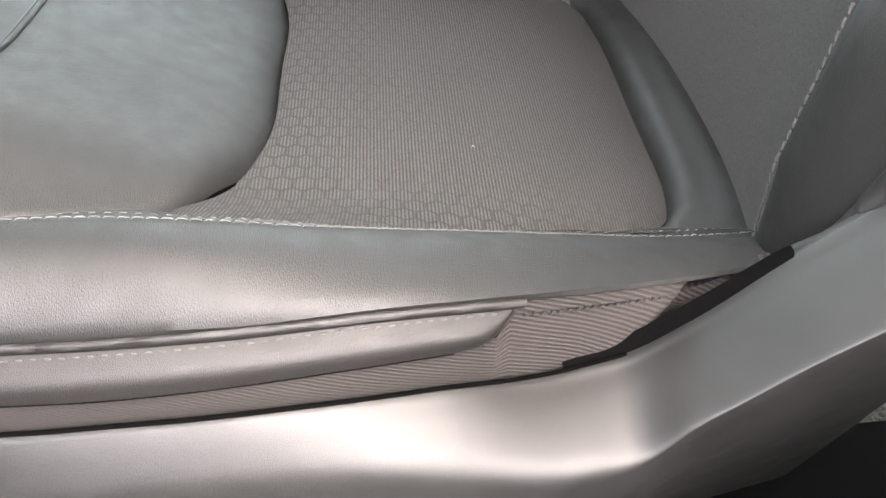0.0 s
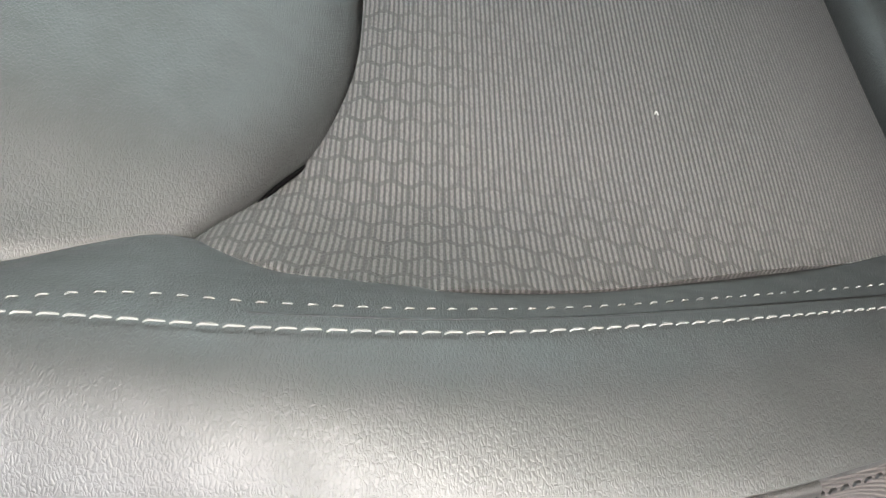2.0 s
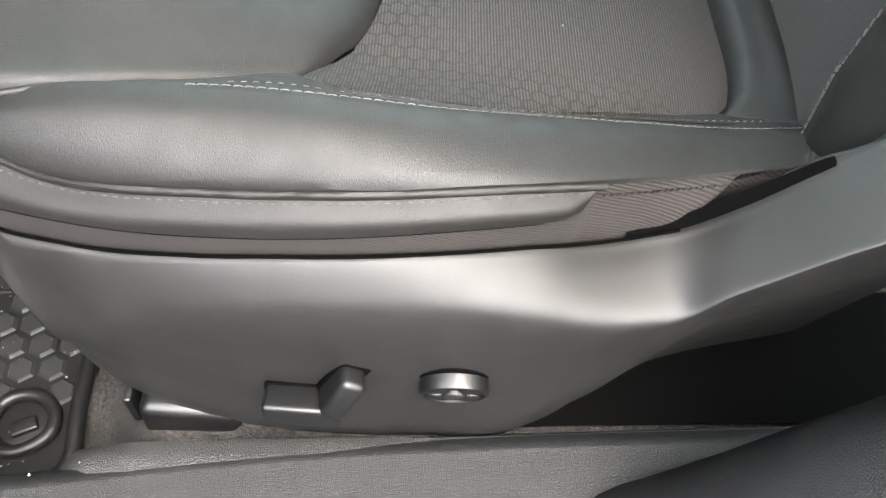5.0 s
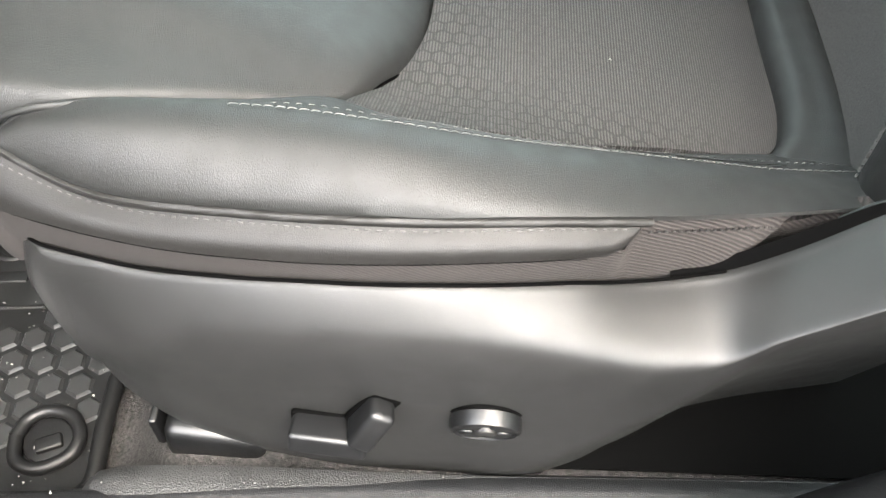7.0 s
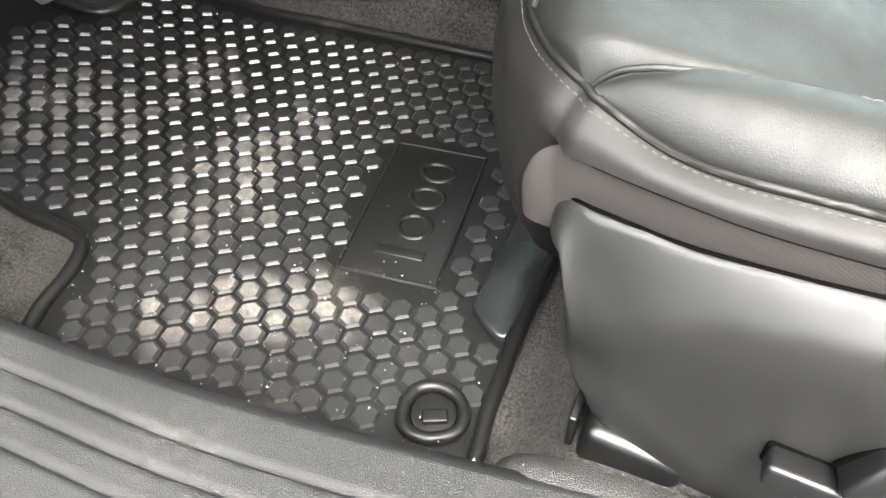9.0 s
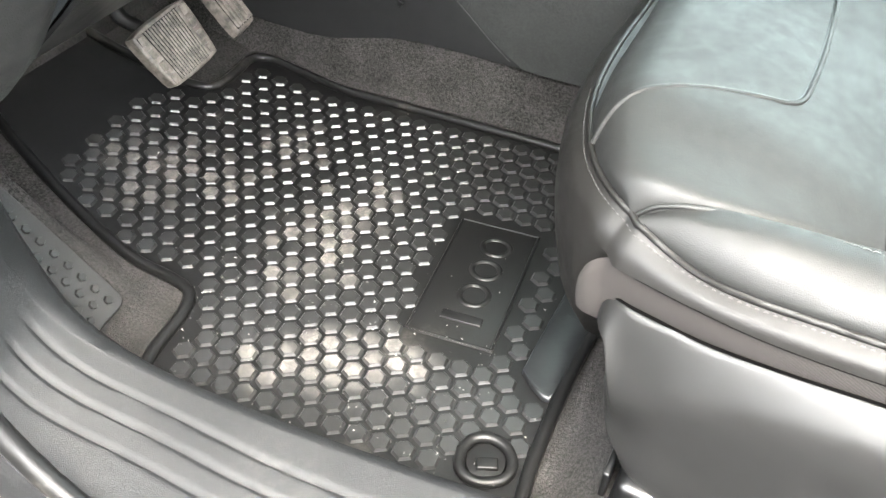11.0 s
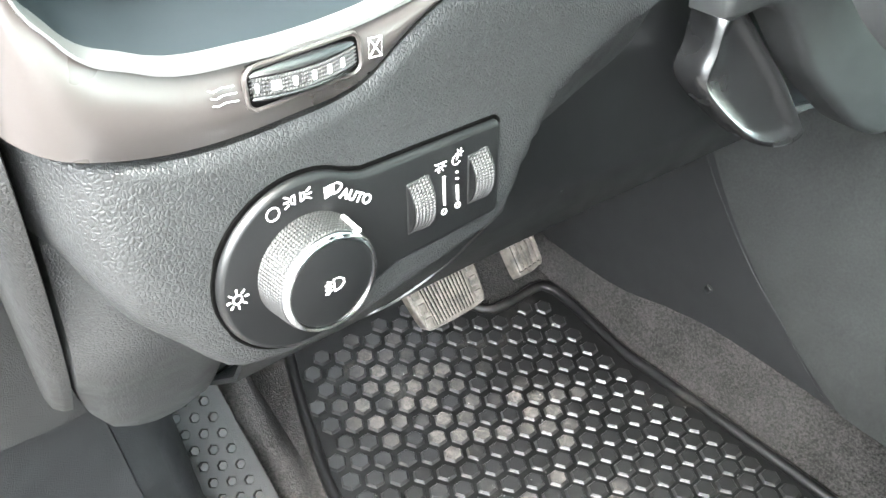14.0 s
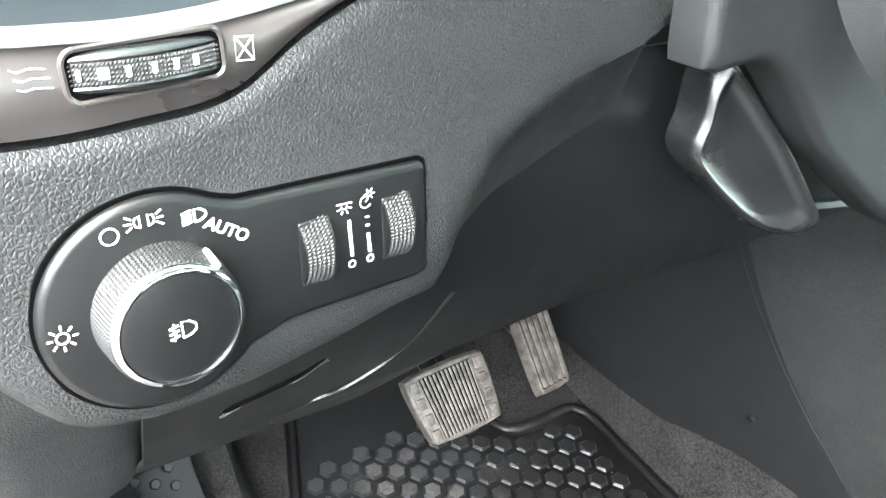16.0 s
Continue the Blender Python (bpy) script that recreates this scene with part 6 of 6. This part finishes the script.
WC = Vector((-0.3335, 0.52, 0.7764))
wp = lambda u, v, o=0.0: WC + SIDE * u + UP * v + OUT * o
pts = [wp(0.185 * math.cos(a), 0.185 * math.sin(a)) for a in np.linspace(0, 2 * math.pi, 97)]
under(part("rim", tube(pts, 0.018, 18, cap=False), LEATHER_SIDE, None, "black leather rim"), wheel)
for a0 in (213, 309):
    a = radians(a0)
    ctr, rad, tan_ = wp(0.185 * math.cos(a), 0.185 * math.sin(a)), SIDE * math.cos(a) + UP * math.sin(a), OUT
    under(part("rim_seam", tube([ctr + rad * 0.0181 * math.cos(t) + tan_ * 0.0181 * math.sin(t) for t in np.linspace(0, 2 * math.pi, 30)], 0.0009, 6, cap=False), LEATHER, None, "raised seam in the rim"), wheel)
mw = Matrix(((SIDE.x, UP.x, OUT.x, WC.x), (SIDE.y, UP.y, OUT.y, WC.y), (SIDE.z, UP.z, OUT.z, WC.z), (0, 0, 0, 1))) @ pose(0, 0, 0, 0, 0, -9)
under(part("hub", slab(curve([(-0.075, 0.045), (-0.08, -0.01), (-0.05, -0.065), (0.05, -0.065), (0.08, -0.01), (0.075, 0.045), (0, 0.06), (-0.075, 0.045)], 50)[:-1], 0.05, 0.012, mw @ Matrix.Translation((0, 0, 0.0)), 3), LEATHER_SIDE, None, "black hub"), wheel)
under(part("spoke", slab(curve([(-0.078, -0.050), (-0.066, -0.10), (-0.040, -0.148), (-0.028, -0.168), (0.028, -0.168), (0.040, -0.148), (0.066, -0.10), (0.078, -0.050), (0, -0.05), (-0.078, -0.050)], 50)[:-1], 0.02, 0.005, mw @ Matrix.Translation((0, 0, 0.006)), 3), TRIM, None, "warm grey satin lower spoke"), wheel)
for s in (-1, 1):
    under(part("spoke_side", rbox((0.12, 0.035, 0.02), 0.006, mw @ Matrix.Translation((s * 0.12, 0.0, -0.004))), LEATHER_SIDE), wheel)
spoke_trim = under(part("spoke_trim", slab(curve([(-0.034, -0.09), (-0.026, -0.138), (-0.016, -0.154), (0.016, -0.154), (0.026, -0.138), (0.034, -0.09), (0.0, -0.085), (-0.034, -0.09)], 40)[:-1], 0.006, 0.0015, mw @ Matrix.Translation((0, 0, 0.0095))), SATIN, None, "satin silver spoke trim"), wheel)
sub(part("badge", rbox((0.034, 0.012, 0.002), 0.0009, mw @ Matrix.Translation((0, -0.124, 0.0105))), WHITE, None, "pale badge with dark bars"), spoke_trim)
for k in range(5):
    under(part("badge_bar", rbox((0.0038, 0.005, 0.001), 0.0003, mw @ Matrix.Translation((-0.011 + 0.0055 * k, -0.124, 0.0117)), 1), DARK), wheel)

# ---- centre console ----
console = empty("centre_console", "charcoal grained plastic centre console with chrome strip", "centre console", (-0.4, 0.95, 0))


def con_seam(x):
    return smoothed([-1.1, -0.8, -0.68, -0.584, -0.54, -0.501, -0.45, -0.4, -0.3, 0.4], [0.62, 0.56, 0.50, 0.441, 0.405, 0.382, 0.371, 0.367, 0.368, 0.372], x)


def con_base(x):
    return smoothed([-1.1, -0.95, -0.87, -0.73, -0.56, -0.42, 0.4], [0.13, 0.10, 0.095, 0.125, 0.13, 0.13, 0.13], x)


def split(z):
    return smoothed([0.05, 0.119, 0.18, 0.21, 0.243, 0.304, 0.35, 0.45, 0.6], [-0.49, -0.567, -0.633, -0.665, -0.697, -0.748, -0.779, -0.83, -0.89], z)


def con_y(x, z):
    return 0.815 + 0.30 * (z - 0.29) ** 2 - 0.10 * max(0, -0.80 - x)


for name, front_ in (("front_side", True), ("rear_side", False)):
    rows = []
    for f in np.linspace(0, 1, 44):
        row = []
        for g in np.linspace(0, 1, 20):
            xg = split(0.09 + 0.42 * g)
            a, b = (-1.1, xg - 0.0010) if front_ else (xg + 0.0010, 0.45)
            x = a + (b - a) * f
            base = con_base(x) - 0.03
            z = base + (con_seam(x) - base) * g
            near = math.exp(-abs(x - xg) / 0.004)
            row.append((x, con_y(x, z) + 0.0018 * near + (0.003 if front_ else 0.0), z))
        rows.append(row)
    under(part(name, thicken(loft(rows), -0.003), CONSOLE_FRONT if front_ else CONSOLE, None, "smooth dark console side beside the pedals" if front_ else "grained charcoal console side"), console)
sp = []
for x in np.linspace(-0.555, -0.80, 40):
    zz = np.linspace(0.08, 0.48, 200)
    z = float(zz[np.argmin(np.abs(split(zz) - x))])
    sp.append((x, con_y(x, z) + 0.0012, z))
under(part("split_line", tube(curve(sp[::4], 40), 0.0006, 6), PLASTIC_DARK, None, "dark joint between the side panels"), console)
rows = []
for x in np.linspace(-1.0, 0.45, 60):
    z = con_seam(x)
    top = max(0.432, z + 0.06)
    rows.append([(x, q[0], q[1]) for q in curve([(0.822, z - 0.006), (0.814, z - 0.001), (0.8115, z + 0.004), (0.818, z + (top - z) * 0.40), (0.834, top - 0.014), (0.848, top - 0.003), (0.858, top), (0.868, top - 0.003), (0.872, top - 0.012)], 26)])
under(part("upper_panel", thicken(loft(rows), -0.003), CONSOLE_TOP, None, "grained charcoal upper panel"), console)
under(part("seam", tube([(x, 0.8150, con_seam(x) - 0.0015) for x in np.linspace(-0.95, 0.44, 70)], 0.0012, 6), DARK, None, "dark joint below the upper panel"), console)
rows = [[(x, y, 0.424 + 0.8 * max(0.0, -0.45 - x) * (0.6 if x > -0.8 else 0.8)) for y in (0.866, 0.95, 1.05, 1.16)] for x in np.linspace(-0.95, 0.45, 30)]
under(part("console_deck", thicken(loft(rows), 0.004), PILLAR, None, "black deck of the console"), console)
under(part("chrome_strip", slab(rrect(0.15, 0.034, 0.014), 0.006, 0.002, pose(-0.215, 0.866, 0.436, 0, 0, 3)), SATIN, None, "satin surround of the chrome strip"), console)
under(part("chrome_inlay", slab(rrect(0.115, 0.016, 0.0075), 0.003, 0.001, pose(-0.205, 0.866, 0.4385, 0, 0, 3)), CHROME, None, "bright chrome inlay"), console)
under(part("shifter_plate", rbox((0.22, 0.10, 0.008), 0.003, pose(-0.19, 0.940, 0.429)), PILLAR, None, "black shifter plate"), console)
under(part("shifter_boot", rbox((0.10, 0.07, 0.05), 0.015, pose(-0.18, 0.935, 0.45)), LEATHER, None, "black gear lever boot"), console)
under(part("shifter", tube([(-0.18, 0.935, 0.45), (-0.185, 0.935, 0.52), (-0.187, 0.935, 0.58)], [0.012, 0.014, 0.022], 14), LEATHER, None, "black gear lever"), console)
under(part("side_clip", rbox((0.009, 0.004, 0.010), 0.0015, pose(-0.727, 0.8200, 0.158, 0, 30, 0)), PLASTIC_DARK, None, "small plastic clip"), console)

# ---- shell of the car ----
rows = []
for y in np.linspace(0.02, 1.52, 20):
    sag = 0.05 * ((y - 0.77) / 0.75) ** 4
    rows.append([(q[0], y, q[1] - sag) for q in curve([(-0.22, 1.215), (-0.05, 1.245), (0.4, 1.27), (1.2, 1.26), (2.0, 1.20)], 24)])
tagged(part("ceiling", thicken(loft(rows), 0.02), HEADLINER), "light grey cloth roof lining", "roof lining", kind="structure")
rows = [[(x, 1.50, z) for z in (-0.05, 0.3, 0.55, 0.62)] for x in np.linspace(-1.2, 2.0, 8)]
tagged(part("far_side", thicken(loft(rows), 0.03), PLASTIC_DARK), "dark lining of the far doors", "door lining", kind="structure")
rows = [[(x, 0.03 - 0.02 * math.sin(z * 4), z) for z in np.linspace(-0.25, 0.62, 8)] for x in np.linspace(0.50, 2.0, 8)]
tagged(part("rear_door", thicken(loft(rows), 0.04), PLASTIC_DARK), "dark lining of the closed rear door", "door lining", kind="structure")
rows = [[(-0.80 - 0.30 * d, -0.03 - 0.95 * d + 0.03 * math.sin(z * 3), z) for z in np.linspace(-0.20, 0.62, 8)] for d in np.linspace(0, 1, 8)]
tagged(part("front_door", thicken(loft(rows), 0.07), PLASTIC_DARK), "dark lining of the opened front door", "door lining", kind="structure")
gl = [[(x, 0.03, z) for z in (0.62, 1.20)] for x in (0.52, 1.2, 1.95)]
tagged(part("window_4", loft(gl), GLASS), "green tinted rear door window", "window", kind="structure")
for y in (0.130, 1.51):
    rows = [[(x, y, z) for z in np.linspace(-0.25, 0.90, 6)] for x in np.linspace(-1.34, -0.80, 6)]
    tagged(part("wing_panel", thicken(loft(rows), 0.02), PLASTIC_DARK), "dark inner wing beside the footwell", "car body", kind="structure")
rows = [[(2.0, y, z) for z in (-0.05, 0.4, 0.70)] for y in np.linspace(0.0, 1.53, 6)]
tagged(part("rear_wall", thicken(loft(rows), 0.03), PLASTIC_DARK), "dark lining behind the rear seats", "lining", kind="structure")
rows = [[(x, y, z) for x, z in ((-1.30, -0.1), (-1.28, 0.3), (-1.26, 0.88))] for y in np.linspace(0.0, 1.53, 8)]
tagged(part("firewall", thicken(loft(rows), 0.02), CARPET), "dark bulkhead before the pedals", "bulkhead", kind="structure")
gl = [[(-1.22 + 1.0 * f, y, 0.885 + 0.335 * f) for f in np.linspace(0, 1, 6)] for y in np.linspace(0.08, 1.47, 6)]
tagged(part("window_1", loft(gl), SHADED), "green tinted windscreen", "windscreen", kind="structure")
gl = [[(x, 1.49, z) for z in (0.62, 1.20)] for x in (-0.9, 0.4, 1.9)]
tagged(part("window_2", loft(gl), GLASS), "green tinted far side window", "window", kind="structure")
gl = [[(2.0, y, z) for z in (0.70, 1.18)] for y in (0.05, 1.48)]
tagged(part("window_3", loft(gl), GLASS), "green tinted rear window", "window", kind="structure")
for y in (0.045, 1.50):
    tagged(part("roof_pillar", tube([(-1.25, y, 0.86), (-0.22, y, 1.22)], 0.035, 10), HEADLINER), "light grey windscreen pillar", "pillar", kind="structure")
# Unseen wall, added to keep low sky light off the sill and shield.
rows = [[(x, y, z) for x in np.linspace(-9, 9, 12)] for y, z in ((-1.55, -0.45), (-1.55, 0.4), (-1.55, 1.25), (-1.7, 1.25), (-1.7, -0.45))]
tagged(part("wall_outside", loft(rows), WALL, None, "", False), "unseen wall added beside the car to block low sky light", "wall", kind="structure")
rows = [[(x, y, -0.45 + 0.01 * math.sin(x * 3) * math.cos(y * 2.3)) for x in np.linspace(-60, 60, 40)] for y in np.linspace(-60, 60, 40)]
tagged(part("ground", loft(rows), GROUND), "grey asphalt ground outside the car", "ground", kind="structure")
